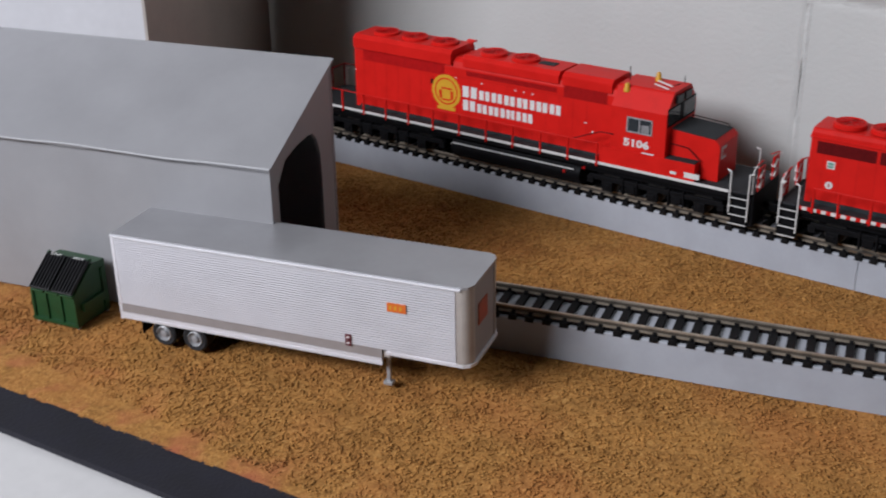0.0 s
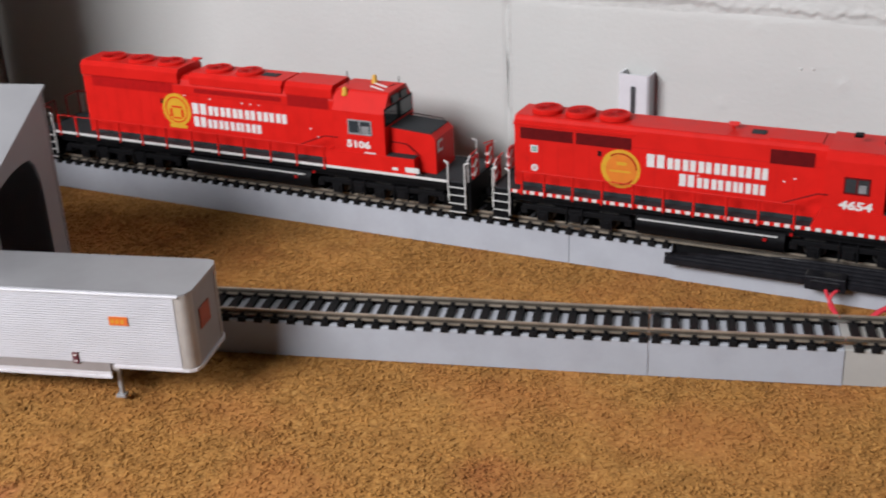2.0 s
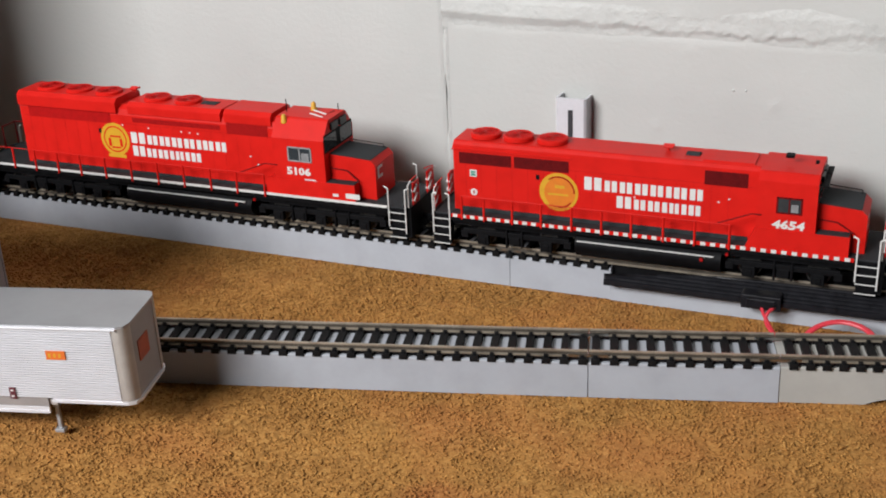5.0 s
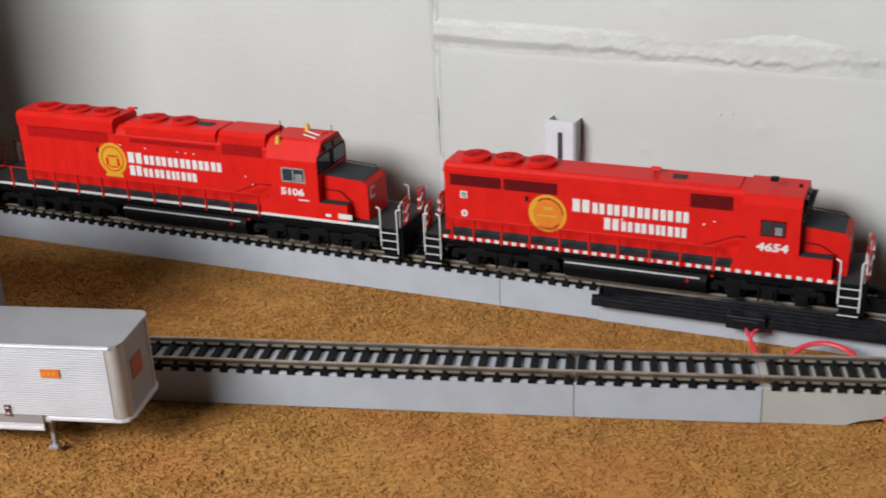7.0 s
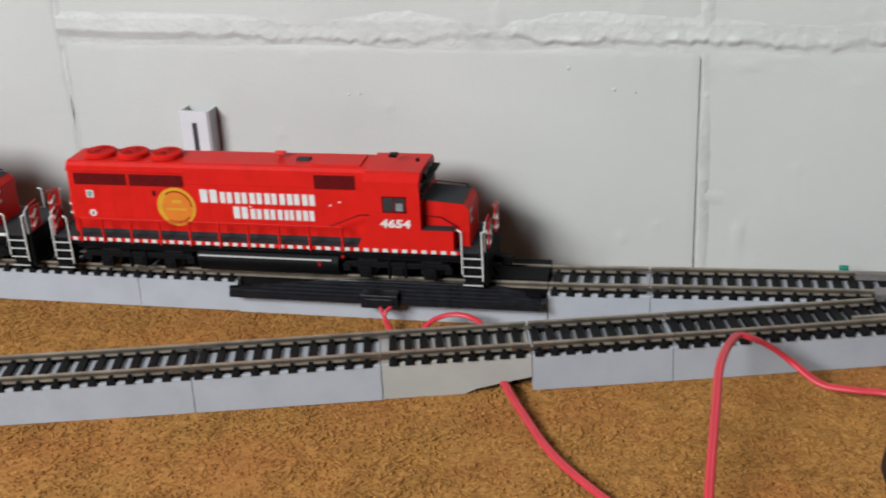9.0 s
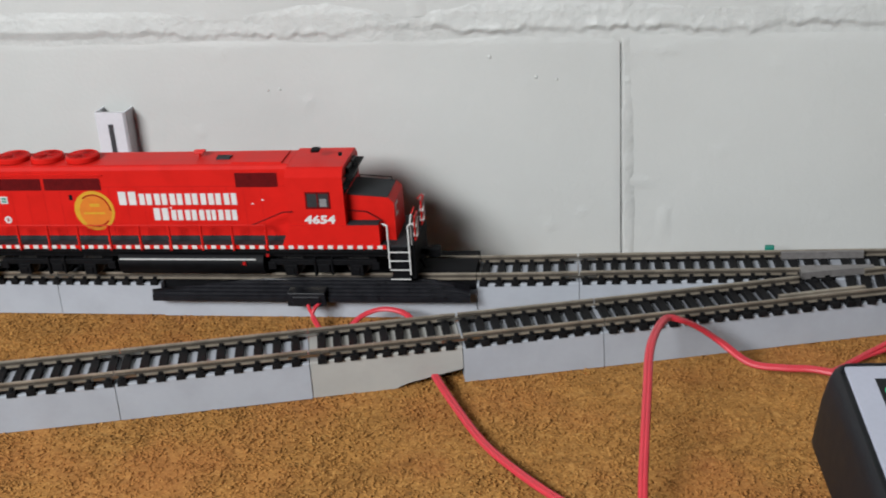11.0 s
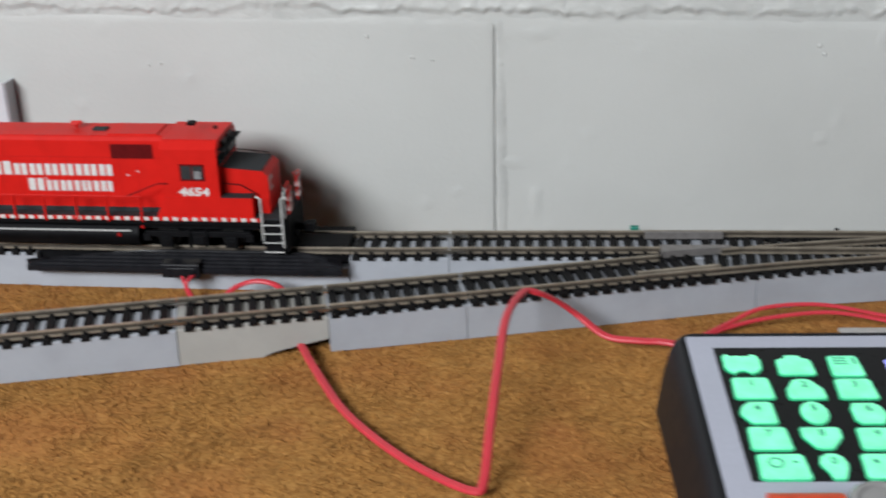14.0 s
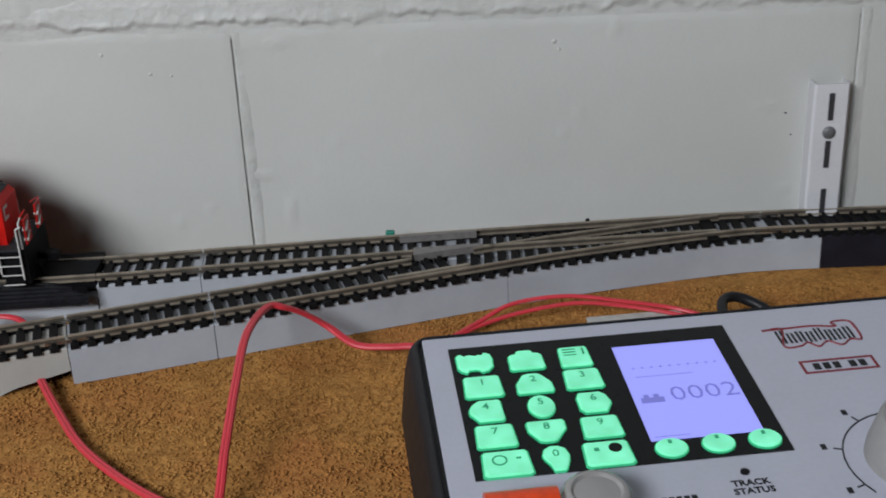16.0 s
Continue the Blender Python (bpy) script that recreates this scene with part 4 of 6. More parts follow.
# ---- dumpster ----
bin_ = thing("dumpster", Matrix.Translation((-0.2104, -0.2967, 0)) @ Matrix.Rotation(0.235, 4, "Z"), "dark green model dumpster with black ribbed lids", "dumpster")
W_, D_, HF, HB, LD = 0.0232, 0.0205, 0.0160, 0.0252, 0.0125       # width, depth, front and back height, depth of the lids
bm = bmesh.new()
prism(bm, [(0, 0.0010), (0, HF), (LD, HB), (D_, HB - 0.0008), (D_, 0.0010)], "x", 0.0, W_)
part("body", bm, M_BGREEN, bin_)
for x in (0.0, W_ / 3 - 0.0006, 2 * W_ / 3 - 0.0006, W_ - 0.0012):
    solid("side_rib", M_BGREEN, bin_, (x, x + 0.0012, -0.0008, 0.0002, 0.0012, HF - 0.0012))
for k in range(3):
    solid("rim", M_BGREEN, bin_, (k * W_ / 3 + 0.0004, (k + 1) * W_ / 3 - 0.0004, -0.0013, 0.0004, HF - 0.0012, HF - 0.0002), bevel=0.0002)
solid("bottom_sill", M_BGREEN, bin_, (-0.0004, W_ + 0.0004, -0.0010, 0.0003, 0.0010, 0.0024))
for x0, x1 in ((-0.0016, 0.0), (W_, W_ + 0.0016)):
    solid("fork_pocket", M_BGREEN, bin_, (x0, x1, 0.003, 0.0165, 0.0072, 0.0108))
    solid("side_rib", M_BGREEN, bin_, (x0 * 0.5 + (W_ * 0.5 if x0 > 0 else 0), x1 * 0.5 + (W_ * 0.5 if x0 > 0 else 0), 0.0170, 0.0186, 0.0012, HB - 0.004))
ang = math.atan2(HB - HF, LD)
for n in range(2):
    lm = Matrix.Translation((0.0004 + n * W_ / 2, -0.0012, HF + 0.0002)) @ Matrix.Rotation(ang, 4, "X")
    ln = (HB - HF) / math.sin(ang) + 0.0016
    bm = bmesh.new()
    quad_box(bm, 0, W_ / 2 - 0.0008, 0, ln, 0, 0.0008, bevel=0.0002, m=lm)
    lid = part("lid", bm, M_BLACK, bin_, "black ribbed lid")
    for k in range(7):
        x = 0.0006 + k * (W_ / 2 - 0.0021) / 6
        bm = bmesh.new()
        quad_box(bm, x, x + 0.0007, 0.0006, ln - 0.0008, 0.0008, 0.0015, bevel=0.00015, m=lm)
        part("lid_rib", bm, M_BLACK, lid)
    solid("lid_stop", M_LWHITE, bin_, (0.0030 + n * W_ / 2, 0.0082 + n * W_ / 2, LD - 0.0010, LD + 0.0002, HB + 0.0009, HB + 0.0016), label="bright hinge strip")
for x in (0.0006, W_ - 0.0014):
    solid("hinge_post", M_BGREEN, bin_, (x, x + 0.0010, LD - 0.0006, LD + 0.0008, HB - 0.0004, HB + 0.0022))
solid("hinge_bar", M_BLACK, bin_, (0.001, W_ - 0.001, LD - 0.0005, LD + 0.0007, HB - 0.0002, HB + 0.0010))
for x in (0.0004, W_ / 2 - 0.0005, W_ - 0.0016):
    for y in (0.0002, D_ - 0.002):
        solid("foot", M_RIM, bin_, (x, x + 0.0013, y, y + 0.0013, -0.0002, 0.0012))

# ---- shelf standards on the wall ----


def standard(x, z0, z1, slots, label, screw=None):
    st = thing("shelf_standard", Matrix.Translation((x, 0, 0)), label, "shelf bracket rail")
    bm = bmesh.new()
    w = 0.0078
    prism(bm, [(-w, 0.004), (-w, -0.0085), (-w + 0.001, -0.0095), (w - 0.001, -0.0095), (w, -0.0085), (w, 0.004), (w - 0.0012, 0.004), (w - 0.0012, -0.0080), (-w + 0.0012, -0.0080), (-w + 0.0012, 0.004)], "z", z0, z1)
    part("rail_body", bm, M_BRKT, st)
    for a, b in slots:
        solid("slot", M_SLOT, st, (-0.0012, 0.0012, -0.0098, -0.0090, a, b), label="dark slot")
    if screw:
        bm = bmesh.new()
        lathe(bm, (0, -0.0094, screw), (0, -1, 0), [(0.0030, 0), (0.0028, 0.0006), (0.0018, 0.0012), (0.0, 0.0013)], 14)
        part("screw", bm, M_SCREW, st, "grey screw head", smooth=True)
    return st


standard(0.0706, -0.02, 0.0772, ((0.0575, 0.0715), (0.035, 0.048)), "white steel shelf standard screwed to the wall behind the locomotive")
standard(0.5675, 0.0, 0.0767, ((0.0605, 0.0728), (0.0385, 0.0510), (0.0150, 0.0285)), "white steel shelf standard screwed to the block wall", 0.0548)

# ---- locomotives: millimetres, x forward, y to the wall, z from the rail ----
MM = 0.001
M_PANE = mat("dark_cab_glass", (0.03, 0.035, 0.04), 0.08, var=0.1, scale=300)


def mm_prism(name, material, parent, prof, axis, a0, a1, label="", smooth=False):
    bm = bmesh.new()
    prism(bm, [(a * MM, b * MM) for a, b in prof], axis, a0 * MM, a1 * MM)
    return part(name, bm, material, parent, label, smooth)


def mm_box(name, material, parent, *boxes, bevel=0.0, label=""):
    return solid(name, material, parent, *boxes, bevel=bevel, label=label, s=MM)


def mm_rod(name, material, parent, *lines, r=0.35, label="", seg=8):
    bm = bmesh.new()
    for a, b in lines:
        rod(bm, [v * MM for v in a], [v * MM for v in b], r * MM, seg=seg)
    return part(name, bm, material, parent, label, True)


def fan(parent, x, y, z, r):
    bm = bmesh.new()
    lathe(bm, (x * MM, y * MM, z * MM), (0, 0, 1), [(r * MM, 0), (r * MM, 1.7 * MM), ((r - 0.8) * MM, 2.2 * MM), ((r - 1.4) * MM, 1.7 * MM), (0, 1.9 * MM)], 28)
    f = part("fan", bm, M_RED, parent, "round red roof fan", smooth=True)
    bm = bmesh.new()
    for k in range(14):
        a = 2 * math.pi * k / 14
        m = Matrix.Translation((x * MM, y * MM, (z + 1.95) * MM)) @ Matrix.Rotation(a, 4, "Z")
        quad_box(bm, 0.8 * MM, (r - 1.2) * MM, -0.12 * MM, 0.12 * MM, 0, 0.3 * MM, m=m)
    part("fan_grille", bm, M_SEAM, f)


def truck(parent, x0, x1, axles):
    """A bogie: wheels, axle boxes, side frames with springs."""
    t = mm_box("truck", M_BLACKM, parent, (x0 + 3, x1 - 3, -9.5, 9.5, 6.5, 12))
    for s in (-1, 1):
        fr = []
        y0, y1 = (13.0, 14.6) if s > 0 else (-14.6, -13.0)
        fr.append((x0 + 1, x1 - 1, y0, y1, 8.0, 10.6))
        for k, a in enumerate(axles):
            fr.append((a - 2.8, a + 2.8, y0 - 0.4, y1 + 0.4, 3.2, 8.2))
            fr.append((a - 1.4, a + 1.4, y0 - 0.9, y1 + 0.9, 4.2, 6.8))
            if k:
                m_ = (a + axles[k - 1]) / 2
                fr.append((m_ - 2.6, m_ + 2.6, y0 - 0.2, y1 + 0.2, 4.6, 8.4))
                fr.append((m_ - 4.2, m_ - 3.2, y0 - 0.6, y1 + 0.6, 3.0, 11.5))
                fr.append((m_ + 3.2, m_ + 4.2, y0 - 0.6, y1 + 0.6, 3.6, 11.5))
        fr.append((x0, x0 + 3.5, y0 - 0.3, y1 + 0.3, 6.0, 9.4))
        fr.append((x1 - 3.5, x1, y0 - 0.3, y1 + 0.3, 6.0, 9.4))
        mm_box("side_frame", M_BLACKM, t, *fr, bevel=0.25)
    for a in axles:
        for s in (-1, 1):
            bm = bmesh.new()
            lathe(bm, (a * MM, s * 7.6 * MM, 6.9 * MM), (0, s, 0), [(5.4 * MM, 0), (5.4 * MM, 0.6 * MM), (5.2 * MM, 0.9 * MM), (5.15 * MM, 2.8 * MM), (4.4 * MM, 2.9 * MM), (4.0 * MM, 2.2 * MM), (1.2 * MM, 2.4 * MM)], 24)
            part("wheel", bm, M_STEEL, t, smooth=True)
    return t


def steps(parent, x0, x1, sgn, L):
    """End steps with white treads and white grab irons, on both sides."""
    for s in (-1, 1):
        y0, y1 = (-16.5, -11.0) if s < 0 else (11.0, 16.5)
        st = mm_box("step_well", M_BLACKM, parent, (x0, x1, (y0 + 0.8 if s < 0 else y0), (y1 if s < 0 else y1 - 0.8), 2.8, 17.4))
        for z in (2.9, 7.2, 11.4, 15.4):
            mm_box("tread", M_BLACKM, st, (x0 - 0.3, x1 + 0.3, -17.2 if s < 0 else 15.2, -15.2 if s < 0 else 17.2, z - 0.3, z + 0.1))
            mm_box("tread_edge", M_LWHITE, st, (x0 - 0.3, x1 + 0.3, -17.6 if s < 0 else 17.25, -17.25 if s < 0 else 17.6, z - 0.22, z + 0.22), label="white step edge")
        yy = -17.3 if s < 0 else 17.3
        for x in (x0 - 0.4, x1 + 0.4):
            mm_rod("grab_iron", M_LWHITE, st, ((x, yy, 8.0 if x == x0 - 0.4 else 5.0), (x, yy, 27.5)), ((x, yy, 27.5), (x + (2.0 if sgn > 0 else -2.0) * (-1 if x == x0 - 0.4 else 1), yy * 0.97, 28.2)), r=0.38, label="white grab iron")


def letters(parent, xs, z0, z1, y, first=1.18):
    """Railway lettering shown as plain white bars, one to a letter."""
    for k, (a, b) in enumerate(xs):
        top = z0 + (z1 - z0) * (first if k == 0 else 1.0)
        w = (b - a) * 0.97
        bars = [(a, a + w * 0.42, y - 0.12, y, z0, top), (a + w * 0.56, a + w * 0.97, y - 0.12, y, z0, top)] if w > 3.0 else [(a, a + w, y - 0.12, y, z0, top)]
        mm_box("lettering", M_LWHITE, parent, *bars, label="white lettering bar")


def spread(x0, x1, widths):
    unit = (x1 - x0) / sum(widths)
    out, x = [], x0
    for w in widths:
        out.append((x + unit * 0.05, x + unit * (w - 0.09)))
        x += unit * w
    return out


def emblem(parent, x, z, y, r, style):
    bm = bmesh.new()
    lathe(bm, (x * MM, y * MM, z * MM), (0, -1, 0), [(r * MM, 0), (r * MM, 0.10 * MM), (0, 0.11 * MM)], 36)
    e = part("emblem", bm, M_YELLOW, parent, "round yellow emblem")
    if style == 1:
        bm = bmesh.new()
        for k in range(36):                              # thin red circle line
            a0, a1 = 2 * math.pi * k / 36, 2 * math.pi * (k + 1) / 36
            bm.faces.new([bm.verts.new(((x + q * r * math.cos(a)) * MM, (y - 0.13) * MM, (z + q * r * math.sin(a)) * MM)) for q, a in ((0.80, a0), (0.80, a1), (0.72, a1), (0.72, a0))])
        part("ring", bm, M_RED, e)
        mm_box("shield", M_RED, e, (x - r * 0.48, x - r * 0.30, y - 0.17, y - 0.1, z - r * 0.45, z + r * 0.05), (x + r * 0.30, x + r * 0.48, y - 0.17, y - 0.1, z - r * 0.45, z + r * 0.05), (x - r * 0.30, x + r * 0.30, y - 0.17, y - 0.1, z - r * 0.55, z - r * 0.46),
               (x - r * 0.34, x + r * 0.42, y - 0.17, y - 0.1, z + r * 0.12, z + r * 0.22))
        mm_box("base_bar", M_YELLOW, e, (x - r * 0.62, x + r * 0.62, y - 0.14, y, z - r * 1.12, z - r * 0.92))
    else:
        bm = bmesh.new()
        lathe(bm, ((x + r * 0.05) * MM, (y - 0.11) * MM, (z - r * 0.05) * MM), (0, -1, 0), [(r * 0.80 * MM, 0), (r * 0.80 * MM, 0.05 * MM), (0, 0.05 * MM)], 30)
        part("field", bm, M_ORANGE, e, "orange field")
        bm = bmesh.new()
        for k in list(range(0, 13)) + list(range(24, 32)):   # broken dark red circle line
            a0, a1 = 2 * math.pi * k / 36, 2 * math.pi * (k + 1) / 36
            bm.faces.new([bm.verts.new(((x + q * r * math.cos(a)) * MM, (y - 0.19) * MM, (z + q * r * math.sin(a)) * MM)) for q, a in ((0.84, a0), (0.84, a1), (0.76, a1), (0.76, a0))])
        part("ring", bm, M_MIDRED, e)
        mm_box("shield", M_ORANGE, e, (x - r * 0.5, x + r * 0.42, y - 0.19, y - 0.1, z - r * 0.92, z - r * 0.2))
        mm_box("shield_top", M_YELLOW, e, (x - r * 0.55, x + r * 0.5, y - 0.2, y - 0.1, z - r * 0.18, z - r * 0.08), (x - r * 0.2, x + r * 0.3, y - 0.2, y - 0.1, z + r * 0.2, z + r * 0.36))


def handrail(parent, xs, z0, z1, y):
    for x in xs:
        mm_rod("stanchion", M_RED, parent, ((x, y, z0), (x, y, z1)), r=0.55)
    mm_rod("handrail", M_RED, parent, ((xs[0], y, z1), (xs[-1], y, z1)), r=0.20)


def cab_side(parent, x0, x1, number, wx0, wx1, wz0, wz1, frame_m):
    """Side window and number on the near side, a window on the far side."""
    for s in (-1, 1):
        y = 16.05 * s
        o = 0.25 * s
        ys = sorted((y, y + o))
        mm_box("side_window", frame_m, parent, (wx0, wx1, ys[0], ys[1], wz0, wz0 + 0.7), (wx0, wx1, ys[0], ys[1], wz1 - 0.7, wz1), (wx0, wx0 + 0.7, ys[0], ys[1], wz0, wz1), (wx1 - 0.7, wx1, ys[0], ys[1], wz0, wz1), ((wx0 + wx1) / 2 - 0.3, (wx0 + wx1) / 2 + 0.3, ys[0], ys[1], wz0, wz1), label="cab side window frame")
        ys = sorted((y - 0.2 * s, y + 0.1 * s))
        w = mm_box("window_pane", M_PANE, parent, (wx0 + 0.6, wx1 - 0.6, ys[0], ys[1], wz0 + 0.6, wz1 - 0.6), label="dark cab window pane")
        if s < 0:
            mm_box("cab_seat", M_CABIN, w, ((wx0 + wx1) / 2 + 0.8, wx1 - 1.6, y - 0.14, y - 0.08, wz0 + 0.9, wz1 - 3.0))
    words("road_number", number, 5.0 * MM, M_LWHITE, parent, Matrix.Translation(((wx0 + wx1) / 2 * MM - (1.2 * MM if number[0] == "5" else 0.0), -16.1 * MM, (wz0 - 5.2) * MM)) @ Matrix.Rotation(radians(90), 4, "X"), "white road number", wide=1.32, bold=0.04, shear=0.0 if number[0] == "5" else 0.1)


def loco(name, m, label, p):
    """A hood locomotive from its table of sizes p."""
    L = p["L"]
    lo = thing(name, m, label, "locomotive", "model locomotives")
    mm_box("underframe", M_BLACKM, lo, (3, L - 3, -13, 13, 11.5, 17.4), (9, L - 9, -16.2, 16.2, 14.6, 17.4))
    mm_box("walkway", M_DKGREY, lo, (2, L - 2, -16.6, 16.6, 17.4, 18.2), label="dark grey walkway")
    h0, h1, top = p["hood"]
    hood = mm_prism("long_hood", M_RED, lo, [(-10, 18.2), (-10, top - (1.8 if p["dash"] else 4.8)), (-9.0, top - (0.5 if p["dash"] else 1.8)), (-8.0 if p["dash"] else -6.6, top), (8.8, top), (9.7, top - 0.9), (10, top - 2.6), (10, 18.2)], "x", h0, h1)
    c0, c1, ctop = p["cab"]
    cab = mm_prism("cab", M_RED, lo, [(-16, 18.2), (-16, ctop - p["eave"]), (-p["flat"] - 1.2, ctop - 0.7), (-p["flat"], ctop), (p["flat"], ctop), (p["flat"] + 1.2, ctop - 0.7), (16, ctop - p["eave"]), (16, 18.2)], "x", c0, c1)
    n1, ntop = p["nose"]
    nose = mm_prism("nose", M_RED, lo, [(c1, 18.2), (c1, ntop + 0.8), (n1 - 2.4, ntop - 0.6), (n1, ntop - 3.0), (n1, 18.2)], "y", -10.6, 10.6)
    bm = bmesh.new()
    prism(bm, [(a * MM, b * MM) for a, b in ((c1, ntop + 0.8), (c1, ntop + 1.2), (n1 - 2.5, ntop - 0.2), (n1 - 2.5, ntop - 0.6))], "y", -10.2 * MM, 10.2 * MM)
    part("nose_top", bm, M_DKGREY, nose, "grey anti-skid panel on the nose")
    mm_rod("nose_rail", M_BLACKM, nose, ((c1 + 2, 8.5, ntop + 2.8), (n1 - 4, 8.5, ntop + 1.6)), ((c1 + 2, 8.5, ntop + 0.6), (c1 + 2, 8.5, ntop + 2.8)), ((n1 - 4, 8.5, ntop - 0.2), (n1 - 4, 8.5, ntop + 1.6)), r=0.25)
    mm_box("nose_mark", M_LWHITE, nose, (n1 - 0.02, n1 + 0.12, -8.2, -6.8, ntop - 10.2, ntop - 4.2), (n1 - 0.02, n1 + 0.12, -6.8, -3.0, ntop - 5.5, ntop - 4.2), (n1 - 0.02, n1 + 0.12, -6.8, -3.0, ntop - 10.2, ntop - 8.9), label="white mark on the nose")
    for s in (-1, 1):
        ys = (-13.2, -9.9) if s < 0 else (9.9, 13.2)
        mm_box("windshield", M_PANE, cab, (c1 - 0.1, c1 + 0.15, -14.6 if s < 0 else 2.2, -2.2 if s < 0 else 14.6, ntop + 3.2, ctop - 7.4), label="dark windshield")
    mm_box("cab_face", M_BLACKM, cab, (c1 - 0.05, c1 + 0.08, -15.2, 15.2, ntop + 2.2, ctop - 6.4), label="black surround of the windshields")
    mm_box("number_board", M_BLACK, cab, (c1 - 0.4, c1 + 1.3, -8.0, -1.0, ctop - 5.6, ctop - 2.0), (c1 - 0.4, c1 + 1.3, 1.0, 8.0, ctop - 5.6, ctop - 2.0), label="black number board", bevel=0.2)
    cab_side(cab, c0, c1, p["number"], *p["win"], p["winm"])
    b0, b1, bz = p["box"]
    for s in (-1, 1):
        ys = (-16.4, -10.7) if s < 0 else (10.7, 16.4)
        mm_prism("battery_box", M_RED, lo, [(b0, 18.2), (b0 + (bz - 18.2) * 0.45, bz), (b1, bz), (b1, 18.2)], "y", *ys)
        mm_box("box_top", M_DKGREY, lo, (c1 + 0.4, b1 - 0.3, ys[0] + 0.3, ys[1] - 0.3, bz, bz + 0.35), label="grey tread plate")
    # stripe along the sill
    for s in (-1, 1):
        ys = sorted((16.6 * s, 16.85 * s))
        if p["dash"]:
            st = mm_box("sill_stripe", M_RED, lo, (10, L - 12, *ys, 16.6, 18.3), label="red sill stripe")
            d0 = 11.0
            bm = bmesh.new()
            while d0 < L - 14:
                quad_box(bm, d0 * MM, (d0 + 2.2) * MM, *sorted((16.83 * s * MM, 16.95 * s * MM)), 16.65 * MM, 18.25 * MM)
                d0 += 4.3
            part("dash_marking", bm, M_LWHITE, st, "white dash marking")
        else:
            mm_box("sill_stripe", M_LWHITE, lo, (10, L - 12, *ys, 17.1, 18.4), label="white sill stripe")
    # louvred grilles; on the first locomotive the x 103-156 strip paints recess shade
    for a, b, z0, z1 in p["grilles_shade"]:
        g = mm_box("grille_or_shade", M_DKRED if p["dash"] else M_SEAM if a < 50 else M_MIDRED, hood, (a, b, -10.22, -9.9, z0, z1), label="dark red louvred grille or painted recess shade")
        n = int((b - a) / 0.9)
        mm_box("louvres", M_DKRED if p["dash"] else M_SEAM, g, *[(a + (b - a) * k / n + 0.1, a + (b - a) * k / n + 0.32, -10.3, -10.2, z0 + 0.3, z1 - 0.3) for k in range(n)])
    for x, z in p["fans"]:
        fan(hood, x, 0, z, 7.2)
    for a, b, w, h, mm_ in p["roofs"]:
        mm_prism("roof_panel", mm_, hood, [(-w, top - 3.6), (-w, top + h - 2.0), (-w + 2.2, top + h), (w - 2.2, top + h), (w, top + h - 2.0), (w, top - 3.6)], "x", a, b)
    # door lines along the hood
    ds = [h0 + 6 + k * 7.6 for k in range(int((h1 - h0 - 10) / 7.6))]
    mm_box("door_seam", M_SEAM, hood, *[(x, x + 0.16, -10.05, -9.9, 19.4, top - 9.5) for x in ds], (h0 + 2, h1 - 2, -10.05, -9.9, top - 9.4, top - 9.2))
    for x, z in p["latches"]:
        mm_box("door_latch", M_LWHITE, hood, (x, x + 0.9, -10.25, -9.9, z - 0.3, z + 0.3), label="small white latch")
    mm_box("vent_hole", M_BLACKM, hood, (p["hole"][0], p["hole"][0] + 1.6, -10.15, -9.9, p["hole"][1], p["hole"][1] + 2.4))
    emblem(hood, p["emb"][0], p["emb"][1], -10.02, p["emb"][2], p["emb"][3])
    for x0, x1, ws, z0, z1 in p["rows"]:
        letters(hood, spread(x0, x1, ws), z0, z1, -10.02)
    for s in (-1, 1):
        handrail(lo, p["posts"], 16.2, 27.8, 17.2 * s)
    mm_box("kick_plate", M_DKGREY, hood, (h0 + 3, h1 - 4, -10.35, -9.9, 18.2, 20.0 if p["dash"] else 19.5), label="dark grey strip along the walkway")
    # sloping grab rails from the walkway to the cab and along the nose
    for s in (-1, 1):
        mm_rod("grab_rail", M_DKRED, lo, ((b0 - 12, 17.0 * s, 27.8), (b0 + 2, 16.6 * s, 33.5)), ((b0 + 2, 16.6 * s, 33.5), (c0 + 2, 16.4 * s, 33.5)), r=0.3)
        mm_rod("grab_rail", M_DKRED, lo, ((c1 + 0.5, 11.2 * s, ntop - 6), (b1 - 6, 11.4 * s, ntop - 6.4)), ((b1 - 6, 11.4 * s, ntop - 6.4), (b1 + 1, 12.5 * s, bz + 0.5)), r=0.3)
    # tank, trucks, ends
    t0, t1 = p["tank"]
    tank = mm_prism("fuel_tank", M_GLOSS, lo, [(-15.5, 6.2), (-15.8, 8.6), (-15.2, 10.8), (-13.6, 12.4), (13.6, 12.4), (15.2, 10.8), (15.8, 8.6), (15.5, 6.2), (12.5, 2.8), (-12.5, 2.8)], "x", t0, t1, smooth=True)
    mm_box("pipe", M_LWHITE, tank, (t0 + 1, t1 - 3, -16.3, -15.5, 11.0, 11.4), label="bright pipe along the tank")
    mm_box("cap", M_RED2, tank, (t1 - 9, t1 - 7.6, -16.3, -15.4, 8.6, 10.0), (t1 + 2, t1 + 3.2, -16.3, -15.4, 12.6, 13.8), label="small red filler cap")
    for a, b, ax in p["trucks"]:
        truck(lo, a, b, ax)
    steps(lo, 1.5, 9.0, -1, L)
    steps(lo, L - 10.5, L - 2.5, 1, L)
